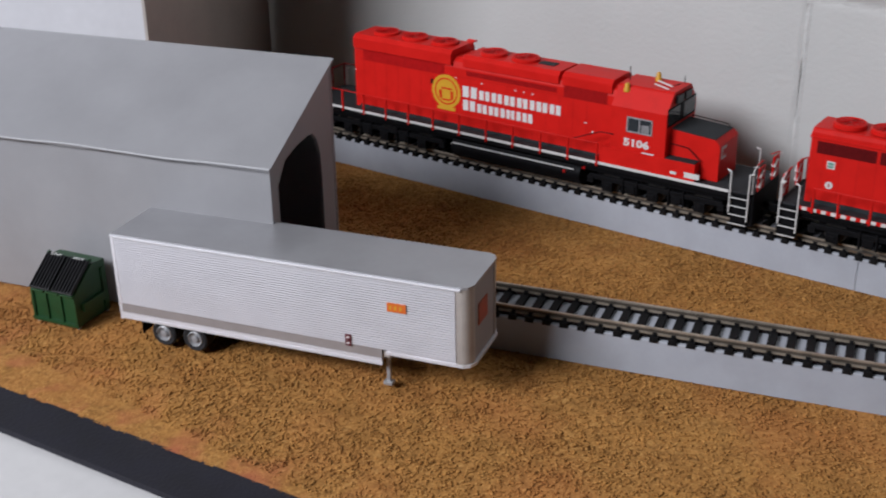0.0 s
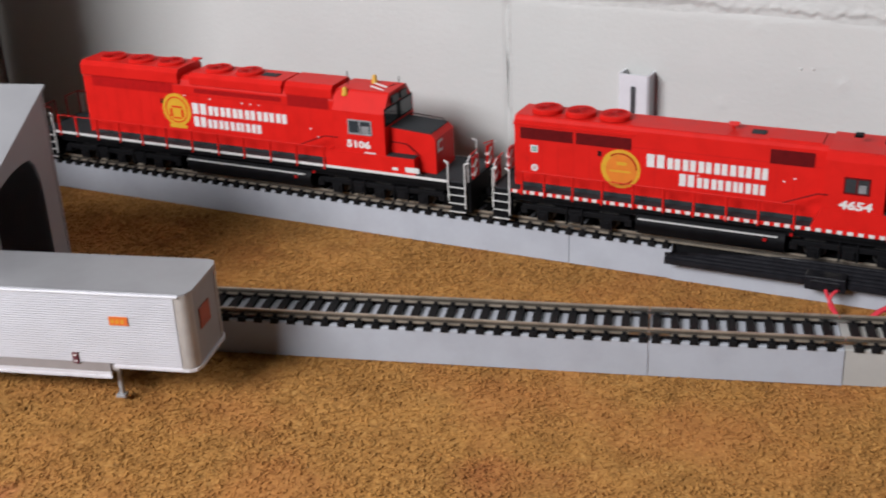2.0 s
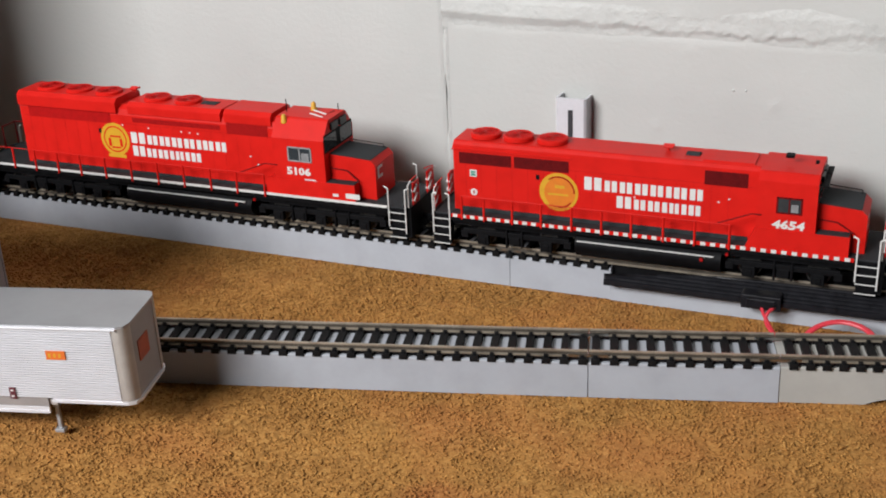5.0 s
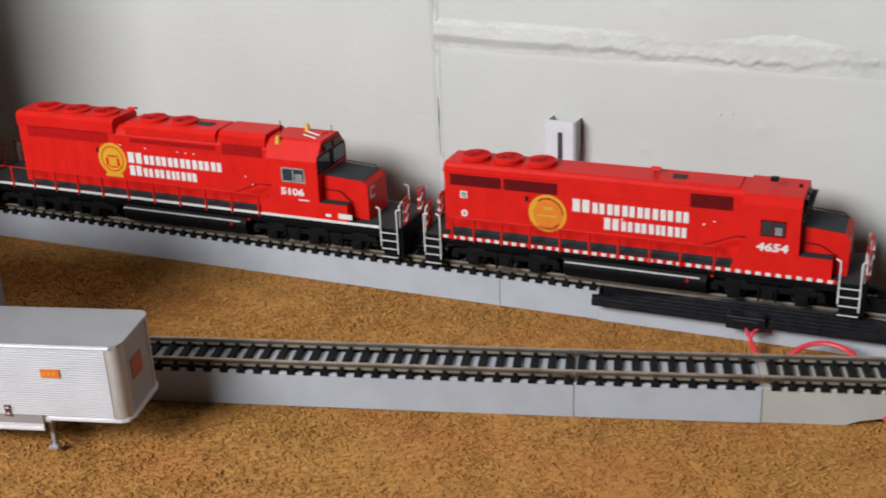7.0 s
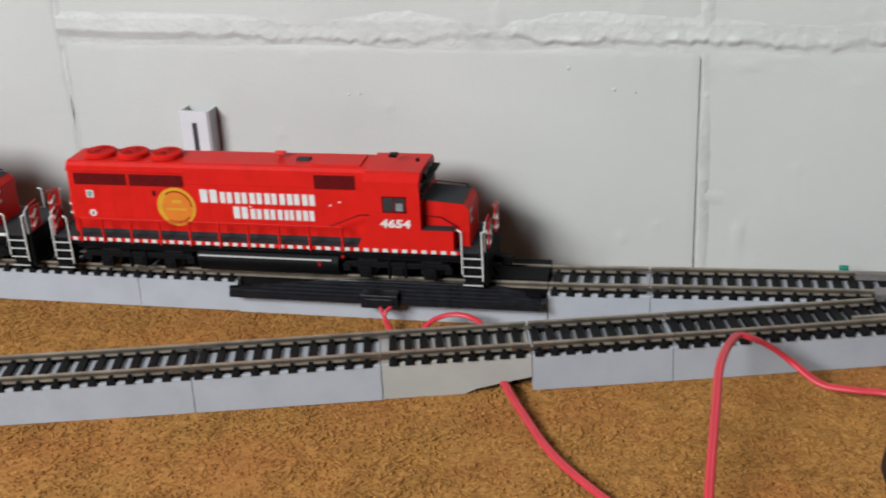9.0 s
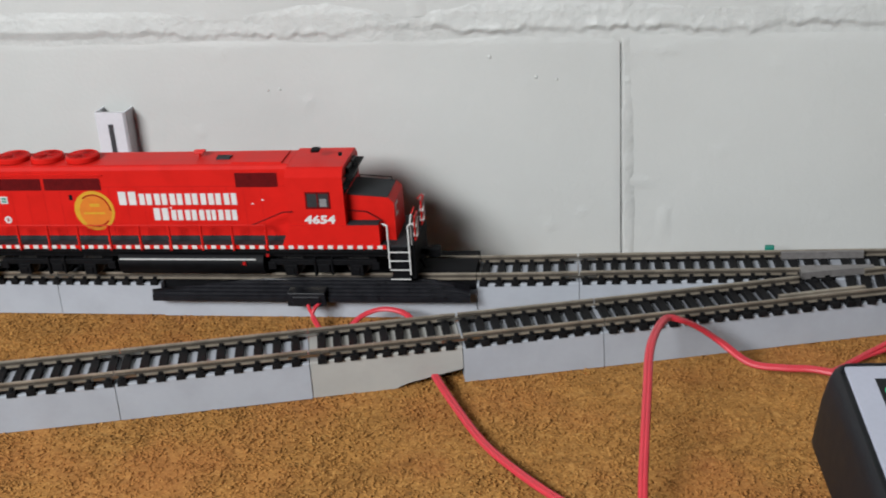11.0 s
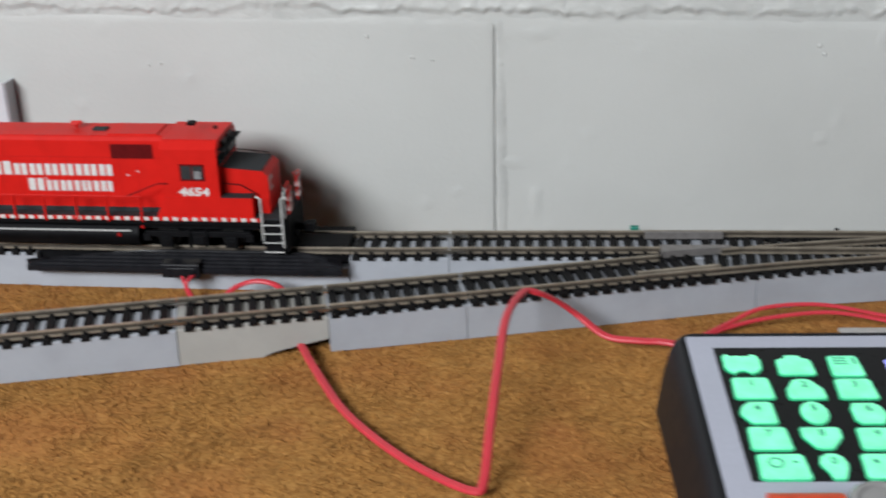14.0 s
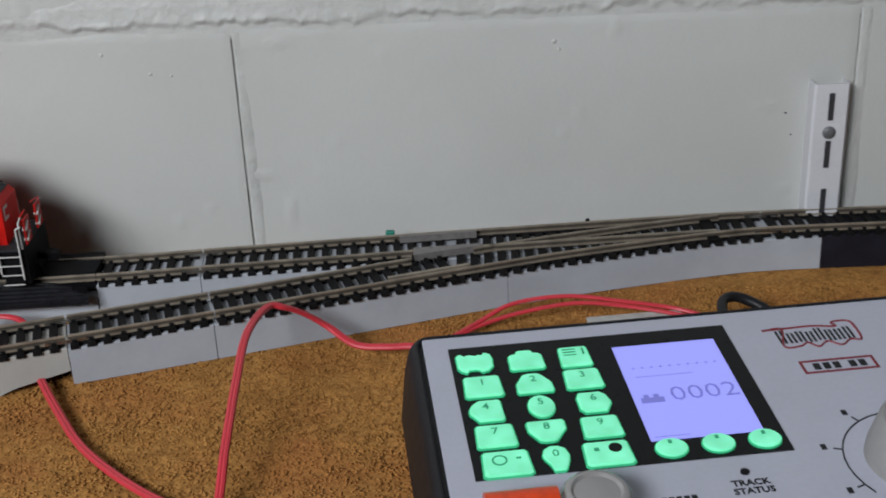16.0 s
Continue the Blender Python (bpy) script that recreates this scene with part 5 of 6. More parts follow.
    for x, d in ((0, -1), (L, 1)):
        mm_box("pilot", M_BLACKM, lo, (min(x, x - d * 2), max(x, x - d * 2), -15.5, 15.5, 2.2, 18.2), bevel=0.3)
        mm_box("coupler", M_BLACKM, lo, (min(x, x + d * 6), max(x, x + d * 6), -1.6, 1.6, 7.2, 10.0), (min(x + d * 4, x + d * 8.5), max(x + d * 4, x + d * 8.5), -3.2, 2.0, 6.6, 10.6), bevel=0.4, label="dark metal coupler")
        if d < 0 and p["bare"]:                              # plain dark rail loops on the rear platform
            for s in (-1, 1):
                for y in (4.5 * s, 15.0 * s):
                    mm_rod("end_rail", M_DKRED, lo, ((x + 1.2, y, 18), (x + 1.2, y, 31)), ((x + 1.2, y, 31), (x + 1.2, 9.8 * s, 31)), r=0.45, label="dark end rail")
                mm_rod("end_rail", M_DKRED, lo, ((x + 9, 16.2 * s, 18), (x + 9, 16.2 * s, 31)), ((x + 9, 16.2 * s, 31), (x + 1.2, 15 * s, 31)), r=0.45, label="dark end rail")
        else:
            for s in (-1, 1):
                pl = mm_box("end_panel", M_RED, lo, (min(x - d * 0.4, x + d * 0.2), max(x - d * 0.4, x + d * 0.2), *sorted((5.0 * s, 12.5 * s)), 18.6, 29.5), label="red end panel with white stripes")
                bm = bmesh.new()
                for q in (0.0, 4.4):
                    quad_box(bm, -0.9 * MM, 0.9 * MM, -0.15 * MM, 4.6 * MM, -0.45 * MM, 0.45 * MM, m=Matrix.Translation(((x + d * 0.1) * MM, (5.2 * s + (0 if s > 0 else -7.0)) * MM, (20.6 + q) * MM)) @ Matrix.Rotation(radians(40), 4, "X"))
                part("chevron", bm, M_LWHITE, pl, "white diagonal stripe")
            mm_rod("end_rail", M_LWHITE, lo, ((x - d * 1.2, -15.5, 18), (x - d * 1.2, -15.5, 29)), ((x - d * 1.2, -15.5, 29), (x - d * 1.2, -12.0, 30.5)), r=0.36, label="white end handrail")
            mm_rod("end_rail", M_RED, lo, ((x - d * 1.2, 15.5, 18), (x - d * 1.2, 15.5, 29)), ((x - d * 1.2, 15.5, 29), (x - d * 1.2, 5.0, 31)), ((x - d * 1.2, -12, 30.5), (x - d * 1.2, -5, 31)), r=0.36)
        mm_rod("air_hose", M_BLACKM, lo, ((x, -5, 7), (x + d * 2.5, -6, 3)), ((x, 5, 7), (x + d * 2.5, 6, 3)), r=0.5)
    return lo, hood, cab


def on_far(x):
    q = cut(FAR, x, 0.8)[0]
    return Matrix.Translation((q.x, q.y, 0.0172)) @ Matrix.Rotation(math.atan(0.0455), 4, "Z")


# the strip from 103 to 156 is the roof recess's shadow line, coloured in
one = {"L": 262, "hood": (30, 189, 54.4), "cab": (189, 217.5, 56.4), "eave": 9, "flat": 8.6, "nose": (242.0, 38.6), "number": "5106", "bare": True, "win": (197.4, 210.6, 36.0, 43.6), "winm": M_RIM,
       "box": (182, 233, 26.6), "dash": False, "grilles_shade": ((160, 183.5, 45.0, 51.5), (36, 89, 44.6, 50.6), (103, 156, 46.4, 48.8)), "fans": ((45, 57.6), (64, 57.6), (83, 57.6), (113.5, 56.4), (132.5, 56.4)),
       "roofs": ((30.2, 94, 11.2, 3.8, M_RED), (101, 157, 10.4, 2.4, M_RED), (141, 150, 4.5, 2.8, M_DKGREY), (159, 186, 10.3, 2.8, M_RED)), "latches": ((96, 44.3), (112, 43.8), (132, 43.5), (137, 43.4), (142, 43.3), (172, 34), (176, 30)),
       "hole": (80.5, 38.8), "emb": (90.3, 36.0, 9.0, 1), "rows": ((100.3, 159.5, (1.35, 1, 1, 1, 1, 0.5, 1, 1), 34.9, 39.9), (100.5, 143.5, (1.25, 1, 1, 0.5, 0.85, 0.5, 1), 27.9, 32.6)),
       "posts": (14, 26, 40.5, 55.5, 70.5, 86.5, 103, 119.5, 135.5, 151.5, 167, 183), "tank": (97, 173),
       "trucks": ((14, 92, (27, 52, 77)), (177, 248, (188, 212, 236)))}
two = {"L": 203, "hood": (9.5, 150, 52.1), "cab": (150, 174.5, 52.0), "eave": 3.4, "flat": 12.0, "nose": (194.5, 38.0), "number": "4654", "bare": False, "win": (158.0, 168.6, 34.8, 42.2), "winm": M_DKRED,
       "box": (146, 188.5, 27.2), "dash": True, "grilles_shade": ((12.5, 38.0, 41.4, 46.8), (39.5, 65.5, 41.4, 46.8), (126.5, 145, 42.4, 48.8)), "fans": ((22.5, 52.4), (38.5, 52.4), (55.0, 52.4)),
       "roofs": ((9.0, 67, 10.6, -2.2, M_RED), (116.5, 122.5, 3.6, 0.9, M_DKGREY), (125, 147, 9.5, 0.6, M_RED)), "latches": ((132.5, 34.8), (95.5, 33.0), (137, 36.5)),
       "hole": (50.0, 36.8), "emb": (60.8, 31.8, 9.2, 2), "rows": ((72.5, 127, (1.35, 1, 1, 1, 1, 0.5, 1, 1), 34.4, 39.6), (87.5, 126.2, (1.25, 1, 1, 0.5, 0.85, 0.5, 1), 27.2, 32.0)),
       "posts": (15.7, 26.7, 40.6, 54.5, 68.9, 82.8, 96.4, 110.7, 124.5, 139.5), "tank": (70, 136),
       "trucks": ((14, 68, (25, 56)), (138, 187, (148, 177)))}
l1, hood1, cab1 = loco("locomotive", on_far(-0.2510), "red six-axle model diesel locomotive with white lettering and round yellow emblem", one)
l2, hood2, cab2 = loco("locomotive", on_far(0.0220), "red four-axle model diesel locomotive with white lettering and orange round emblem", two)


def roof_horn(parent, x, y, z, material):
    mm_rod("horn", material, parent, ((x, y, z), (x, y, z + 2.4)), ((x - 2.2, y, z + 2.4), (x + 2.6, y, z + 2.4)), ((x - 1.8, y + 1.5, z + 2.0), (x + 2.2, y + 1.5, z + 2.0)), ((x - 1.8, y - 1.5, z + 2.0), (x + 2.2, y - 1.5, z + 2.0)), r=0.6)


roof_horn(hood1, 97.5, 3, 58.6, M_RED)
roof_horn(hood2, 108, 2, 52.3, M_RED)
for x, y, z in ((194, -10.6, 54.6), (203, 4, 57.4)):
    bm = bmesh.new()
    lathe(bm, (x * MM, y * MM, z * MM), (0, 0, 1), [(1.6 * MM, -1.0 * MM), (1.6 * MM, 0.3 * MM), (1.2 * MM, 0.8 * MM), (1.25 * MM, 2.3 * MM), (0.7 * MM, 3.2 * MM), (0, 3.3 * MM)], 14)
    part("beacon", bm, M_YELLOW, cab1, "amber roof beacon", smooth=True)
mm_rod("antenna", M_BLACKM, cab1, ((191, -2, 56), (191, -2, 63)), ((210, -6, 55.8), (214, 5, 56.6)), ((215, 7, 55.9), (215, 7, 60)), r=0.25)
mm_rod("roof_pipe", M_LWHITE, cab1, ((204, -2, 56.6), (213, -6, 56.4)), ((204, 2, 57), (213, -2, 56.8)), r=0.4)
mm_box("roof_vent", M_BLACKM, cab2, (159, 162.5, -3.5, 0.5, 55.2, 56.5), (171.5, 173, -6.2, -4.8, 54.6, 56.0), bevel=0.2)
mm_rod("sunshade", M_BLACKM, cab2, ((174.6, -14, 43.6), (177.2, -14, 43.0)), ((174.6, 0, 49.4), (178.2, 0, 48.6)), r=0.4)
mm_box("sunshade", M_BLACKM, cab2, (174.4, 178.0, -12.5, 12.5, 47.2, 47.8))
sq = mm_box("placard", M_LWHITE, hood2, (17.6, 21.0, -10.2, -9.95, 35.2, 38.6), label="small white placard")
mm_box("placard_mark", M_GREENP, sq, (18.2, 19.2, -10.3, -10.18, 35.7, 36.7), (19.4, 20.4, -10.3, -10.18, 35.7, 36.7), (18.2, 19.2, -10.3, -10.18, 37.0, 38.0), (19.4, 20.4, -10.3, -10.18, 37.0, 38.0))
bm = bmesh.new()
lathe(bm, (19.4 * MM, -10.0 * MM, 27.6 * MM), (0, -1, 0), [(1.7 * MM, 0), (1.7 * MM, 0.2 * MM), (0, 0.2 * MM)], 16)
rd = part("round_mark", bm, M_LWHITE, hood2, "round white mark")
mm_box("mark_centre", M_RED2, rd, (19.0, 19.8, -10.3, -10.18, 26.8, 28.4))
mm_box("box_mark", M_LWHITE, l1, (221, 224, -16.6, -16.35, 20.0, 21.4), (228, 235.5, -16.6, -16.35, 19.6, 22.2), (206, 212, -16.3, -16.0, 26.8, 27.4), label="small white data marks")

# ---- control console: the face lies in the plane z = 0 of its own frame ----
CT = radians(5.54)
con = thing("control_console", Matrix.Translation((0.3987, -0.1496, 0.0300)) @ Matrix.Rotation(radians(6.43), 4, "Z") @ Matrix.Rotation(CT, 4, "X"), "grey and black train control console with glowing green keys", "controller")


def under(y, up=0.0003):
    """Height, in the console's frame, of the ground under y."""
    return (up - 0.0300 - y * math.sin(CT)) / math.cos(CT)


CX0, CX1, CY0, CY1 = -0.0140, 0.1900, -0.1280, 0.0120
bm = bmesh.new()                                     # case with rounded corners and a rolled top rim
rings = []
for inset, level in ((-0.0030, None), (-0.0012, -0.012), (0.0002, -0.0050), (0.0012, -0.0018), (0.0024, -0.0002), (0.0034, 0.0005), (0.0040, 0.0004), (0.0043, -0.0010)):
    ring = []
    for cx, cy, q0 in ((CX1, CY1, 0), (CX0, CY1, 90), (CX0, CY0, 180), (CX1, CY0, 270)):
        r = 0.0085 - inset
        mx, my = cx - 0.0085 * (1 if cx == CX1 else -1), cy - 0.0085 * (1 if cy == CY1 else -1)
        for q in range(0, 91, 15):
            x, y = mx + r * math.cos(radians(q0 + q)), my + r * math.sin(radians(q0 + q))
            ring.append(bm.verts.new((x, y, under(y) if level is None else level)))
    rings.append(ring)
for a, b in zip(rings, rings[1:]):
    for k in range(len(a)):
        bm.faces.new((a[k], a[(k + 1) % len(a)], b[(k + 1) % len(a)], b[k]))
bm.faces.new(rings[0][::-1])
bm.faces.new(rings[-1])
part("case", bm, M_DEVB, con, "black console case", smooth=True)
solid("face_plate", M_DEVS, con, (-0.0082, CX1 - 0.006, CY0 + 0.005, 0.0076, -0.0012, 0.0), bevel=0.0003, label="light grey face plate")
KW, KH = 0.0967, 0.0692
solid("keypad_field", M_DEVK, con, (0, KW, -KH, 0, -0.0004, 0.0003), label="black keypad and screen field")
G_KEY = glow("key_green", (0.24, 0.90, 0.57), 0.85, (0.10, 0.5, 0.28))
tex_ = G_KEY.node_tree.nodes.new("ShaderNodeTexNoise")             # the lamps behind the rubber light it unevenly
tex_.inputs["Scale"].default_value = 170
map_ = G_KEY.node_tree.nodes.new("ShaderNodeMapRange")
for k_, v_ in (("From Min", 0.3), ("From Max", 0.7), ("To Min", 0.62), ("To Max", 1.0)):
    map_.inputs[k_].default_value = v_
G_KEY.node_tree.links.new(G_KEY.node_tree.nodes.new("ShaderNodeTexCoord").outputs["Object"], tex_.inputs["Vector"])
G_KEY.node_tree.links.new(tex_.outputs["Fac"], map_.inputs["Value"])
G_KEY.node_tree.links.new(map_.outputs["Result"], G_KEY.node_tree.nodes["Principled BSDF"].inputs["Emission Strength"])
G_RIM = glow("key_rim_green", (0.04, 0.62, 0.27), 0.5, (0.03, 0.3, 0.15))
G_LCD = glow("screen_blue", (0.32, 0.35, 0.98), 0.92, (0.2, 0.2, 0.5))
G_LCDT = glow("screen_digit", (0.19, 0.205, 0.68), 0.75, (0.1, 0.1, 0.3))
M_KEYT = glow("key_print", (0.02, 0.36, 0.20), 0.5, (0.02, 0.2, 0.1))
# outlines of the keys, in halves of width and height
BOX = ((-1, -0.85), (-0.85, -1), (0.85, -1), (1, -0.85), (0.92, 0.85), (0.8, 1), (-0.8, 1), (-0.92, 0.85))
ROUND = tuple((math.cos(a), math.sin(a)) for a in [2 * math.pi * k / 20 for k in range(20)])
TOPCUT = ((-1, -0.8), (-0.9, -1), (0.9, -1), (1, -0.8), (0.95, 0.0), (0.45, 0.9), (0.2, 1), (-0.2, 1), (-0.5, 0.9), (-0.95, 0.0))
LOWCUT = ((-1, 0.8), (-0.9, 1), (0.9, 1), (1, 0.8), (0.98, 0.1), (0.4, -0.9), (0.2, -1), (-0.2, -1), (-0.5, -0.9), (-0.98, 0.1))
LEFTCUT = ((-1, 0.15), (-1, -0.2), (-0.5, -1), (0.85, -1), (1, -0.85), (0.95, 0.85), (0.8, 1), (-0.35, 1), (-0.8, 0.6))
RIGHTCUT = ((1, 0.0), (0.98, -0.25), (0.6, -1), (-0.7, -1), (-0.98, -0.6), (-1, 0.5), (-0.8, 1), (0.5, 1), (0.8, 0.7))
TRUCK = ((-0.9, -0.4), (-0.75, -0.75), (-0.45, -1), (-0.3, -0.72), (0.0, -0.68), (0.2, -0.75), (0.35, -1), (0.7, -0.85), (0.95, -0.45), (1, 0.3), (0.9, 0.85), (0.65, 1), (0.5, 0.75), (0.3, 0.8), (0.15, 0.72), (-0.2, 0.85), (-0.5, 0.75), (-0.75, 1), (-0.9, 0.75))
CAM = ((-1, -0.85), (-0.85, -1), (0.85, -1), (1, -0.85), (0.95, 0.45), (0.8, 0.62), (0.5, 0.66), (0.42, 0.95), (0.3, 1), (-0.3, 1), (-0.42, 0.95), (-0.5, 0.66), (-0.8, 0.62), (-0.95, 0.45))
DROP = ((-0.4, -1), (0.4, -1), (0.6, -0.8), (0.9, -0.2), (1, 0.2), (0.8, 0.75), (0.3, 1), (-0.3, 1), (-0.8, 0.75), (-1, 0.3), (-0.9, 0.0), (-0.55, -0.5))


def key(cx, cy, w, h, outline):
    """A soft rubber key of that outline, its top edge rounded off."""
    bm = bmesh.new()
    pts = [(cx + w / 2 * a, cy + h / 2 * b) for a, b in outline]
    prism(bm, pts, "z", 0.0003, 0.0009)
    ob = part("key", bm, G_RIM, con, "glowing green key")
    bm = bmesh.new()
    prism(bm, [(cx + (a - cx) * 0.93, cy + (b - cy) * 0.93) for a, b in pts], "z", 0.0009, 0.0012)
    prism(bm, [(cx + (a - cx) * 0.86, cy + (b - cy) * 0.86) for a, b in pts], "z", 0.0012, 0.0015)
    part("key_top", bm, G_KEY, ob)
    return ob


KEYPAD = ((7.7, -10.6, 13.4, 11.4, TRUCK, ""), (25.1, -11.4, 12.4, 11.4, CAM, ""), (41.7, -12.0, 11.0, 11.8, BOX, "="),
        (8.7, -24.2, 13.2, 11.8, BOX, "1"), (25.4, -24.8, 12.6, 11.0, TOPCUT, "2"), (41.8, -24.8, 12.9, 11.0, BOX, "3"),
        (7.9, -37.3, 11.2, 11.4, LEFTCUT, "4"), (25.6, -37.4, 9.0, 11.8, ROUND, "5"), (42.6, -37.8, 11.0, 10.8, RIGHTCUT, "6"),
        (8.9, -50.2, 13.1, 11.4, BOX, "7"), (25.1, -50.1, 12.6, 10.8, LOWCUT, "8"), (42.0, -50.4, 12.9, 10.8, BOX, "9"),
        (10.2, -63.6, 15.6, 12.0, BOX, "o"), (25.4, -63.4, 8.6, 12.0, DROP, "0"), (41.0, -63.4, 15.4, 11.6, BOX, "x"),
        (60.5, -63.6, 10.4, 9.0, ROUND, "-"), (75.1, -63.4, 10.4, 9.0, ROUND, "-"), (89.6, -63.4, 10.4, 9.0, ROUND, "-"))
for cx, cy, w, h, outline, sign in KEYPAD:
    cx, cy = cx * MM, cy * MM
    kk = key(cx, cy, w * MM, h * MM, outline)
    if sign.isdigit():
        words("key_digit", sign, 0.0045, M_KEYT, kk, Matrix.Translation((cx, cy + 0.0018, 0.00153)), "dark printed digit", deep=0.00005)
    elif sign == "=":
        solid("key_symbol", M_KEYT, kk, *[(cx - 0.0038, cx + 0.0008, cy + d, cy + d + 0.0007, 0.0014, 0.0016) for d in (0.0034, 0.0018, 0.0002)], (cx + 0.0028, cx + 0.0036, cy + 0.0004, cy + 0.0040, 0.0014, 0.0016))
    elif sign == "o":
        bm = bmesh.new()
        lathe(bm, (cx - 0.0020, cy + 0.0012, 0.0014), (0, 0, 1), [(0.0024, 0), (0.0024, 0.0002), (0.0018, 0.0002), (0.0018, 0)], 20)
        part("key_symbol", bm, M_KEYT, kk)
        solid("key_symbol", M_KEYT, kk, (cx + 0.0030, cx + 0.0046, cy + 0.0012, cy + 0.0020, 0.0014, 0.0016))
    elif sign == "x":
        bm = bmesh.new()
        lathe(bm, (cx + 0.0026, cy + 0.0018, 0.0010), (0, 0, 1), [(0.0021, 0), (0.0021, 0.0007), (0, 0.0007)], 20)
        part("key_hole", bm, M_DEVK, kk)
        solid("key_symbol", M_KEYT, kk, (cx - 0.0040, cx - 0.0024, cy + 0.0008, cy + 0.0024, 0.0014, 0.0016))
    elif sign == "-":
        solid("key_symbol", M_KEYT, kk, (cx - 0.0006, cx + 0.0006, cy + 0.0014, cy + 0.0030, 0.0014, 0.0016))
scr = solid("screen", G_LCD, con, (0.0554, 0.0908, -0.0592, -0.0082, 0.0002, 0.0006), label="blue backlit screen")
words("screen_digits", "0002", 0.0106, G_LCDT, scr, Matrix.Translation((0.0788, -0.0372, 0.00065)), "dark grey screen digits", deep=0.00003, wide=1.08, bold=-0.008)
solid("screen_icon", G_LCDT, scr, (0.0576, 0.0652, -0.0405, -0.0378, 0.0006, 0.0007), (0.0588, 0.0605, -0.0378, -0.0362, 0.0006, 0.0007), (0.0620, 0.0638, -0.0378, -0.0362, 0.0006, 0.0007), *[(0.0590 + 0.0031 * k, 0.0598 + 0.0031 * k, -0.0217, -0.0211, 0.0006, 0.0007) for k in range(10)],
      (0.059, 0.078, -0.0265, -0.0263, 0.0006, 0.0007), (0.057, 0.068, -0.0578, -0.0576, 0.0006, 0.0007), label="dark screen symbols")
bx, by = 0.1130, -0.0100
mk = solid("maker_mark", M_BLACK, con, *[q for k, (lo, hi) in enumerate(((-4.2, 3.4), (-4.4, 1.6), (-4.0, 2.2), (-4.6, 1.6), (-4.0, 3.2), (-4.8, 1.8), (-4.6, 1.8), (-4.4, 2.6)))
      for q in ((bx + 0.0034 * k, bx + 0.0034 * k + 0.0009, by + lo * MM, by + hi * MM, -0.0001, 0.00015), (bx + 0.0034 * k + 0.0016, bx + 0.0034 * k + 0.0025, by + lo * MM, by + hi * MM, -0.0001, 0.00015))], label="maker's mark in black and maroon shapes")
bm = bmesh.new()
tube(bm, smooth_line([(bx - 0.004, by + 0.0042, 0), (bx + 0.003, by + 0.0044, 0), (bx + 0.0005, by - 0.006, 0), (bx + 0.006, by - 0.0065, 0), (bx + 0.009, by - 0.0048, 0), (bx + 0.012, by - 0.0076, 0), (bx + 0.016, by - 0.0050, 0), (bx + 0.020, by - 0.0078, 0), (bx + 0.024, by - 0.005, 0), (bx + 0.0280, by - 0.0052, 0), (bx + 0.0285, by + 0.0040, 0), (bx + 0.0265, by + 0.0064, 0), (bx + 0.0215, by + 0.0060, 0), (bx + 0.0220, by + 0.0034, 0), (bx + 0.014, by + 0.0048, 0), (bx + 0.005, by + 0.0046, 0), (bx - 0.004, by + 0.0044, 0)], 6), 0.00042, 6)
part("swash", bm, M_DEVR, mk, "maroon outline")
x0, x1, y0, y1 = 0.1146, 0.1400, -0.0324, -0.0252
bd = solid("model_badge", M_DEVR, con, (x0, x1, y1 - 0.0009, y1, -0.0001, 0.0002), (x0, x1, y0, y0 + 0.0009, -0.0001, 0.0002), (x0, x0 + 0.0009, y0 + 0.0009, y1 - 0.0009, -0.0001, 0.0002), (x1 - 0.0009, x1, y0 + 0.0009, y1 - 0.0009, -0.0001, 0.0002), label="maroon framed badge")
solid("badge_bars", M_DEVB, bd, *[(x0 + 0.0040 + 0.0034 * k, x0 + 0.0063 + 0.0034 * k, y0 + 0.0019, y1 - 0.0019, -0.0001, 0.0002) for k in (0, 1, 2, 3.6, 4.6)], label="dark lettering bars")
words("marking", "TRACK\nSTATUS", 0.0035, M_DEVB, con, Matrix.Translation((0.0790, -0.0832, 0.0001)), "small printed marking", deep=0.00006, bold=0.03)
solid("marking", M_DEVB, con, *[(0.0515 + 0.0022 * k, 0.0531 + 0.0022 * k, -0.0866, -0.0842, -0.0001, 0.00015) for k in range(5)], label="small printed bars")
for x in (0.0787,):
    bm = bmesh.new()
    lathe(bm, (x, -0.0767, 0), (0, 0, 1), [(0.0014, 0), (0.0013, 0.0006), (0, 0.0009)], 12)
    part("status_lamp", bm, M_DEVK, con, smooth=True)
bm = bmesh.new()
rod(bm, (0.0, -0.0895, 0.0060), (0.0205, -0.0895, 0.0060), 0.0056, seg=22)
lever = part("lever", bm, M_LEVER, con, "orange-red direction lever", smooth=True)
bm = bmesh.new()
rod(bm, (0.0205, -0.0895, 0.0060), (0.0270, -0.0895, 0.0060), 0.0032, seg=16)
rod(bm, (-0.0030, -0.0895, 0.0060), (0.0, -0.0895, 0.0060), 0.0034, seg=12)
lathe(bm, (0.0315, -0.0890, 0), (0, 0, 1), [(0.0100, 0), (0.0101, 0.0070), (0.0096, 0.0090), (0.0084, 0.0099), (0.0074, 0.0099), (0.0066, 0.0091), (0.0040, 0.0094), (0.0, 0.0097)], 36)
part("lever_hub", bm, M_KNOB, lever, "translucent grey lever hub", smooth=True)
KCX, KCY = 0.1330, -0.0790
bm = bmesh.new()
lathe(bm, (KCX, KCY, 0), (0, 0, 1), [(0.0175, 0), (0.0172, 0.004), (0.0150, 0.0135), (0.0140, 0.0145), (0, 0.0148)], 40)
part("throttle_knob", bm, M_THROTTLE, con, "grey throttle knob", smooth=True)
bm = bmesh.new()
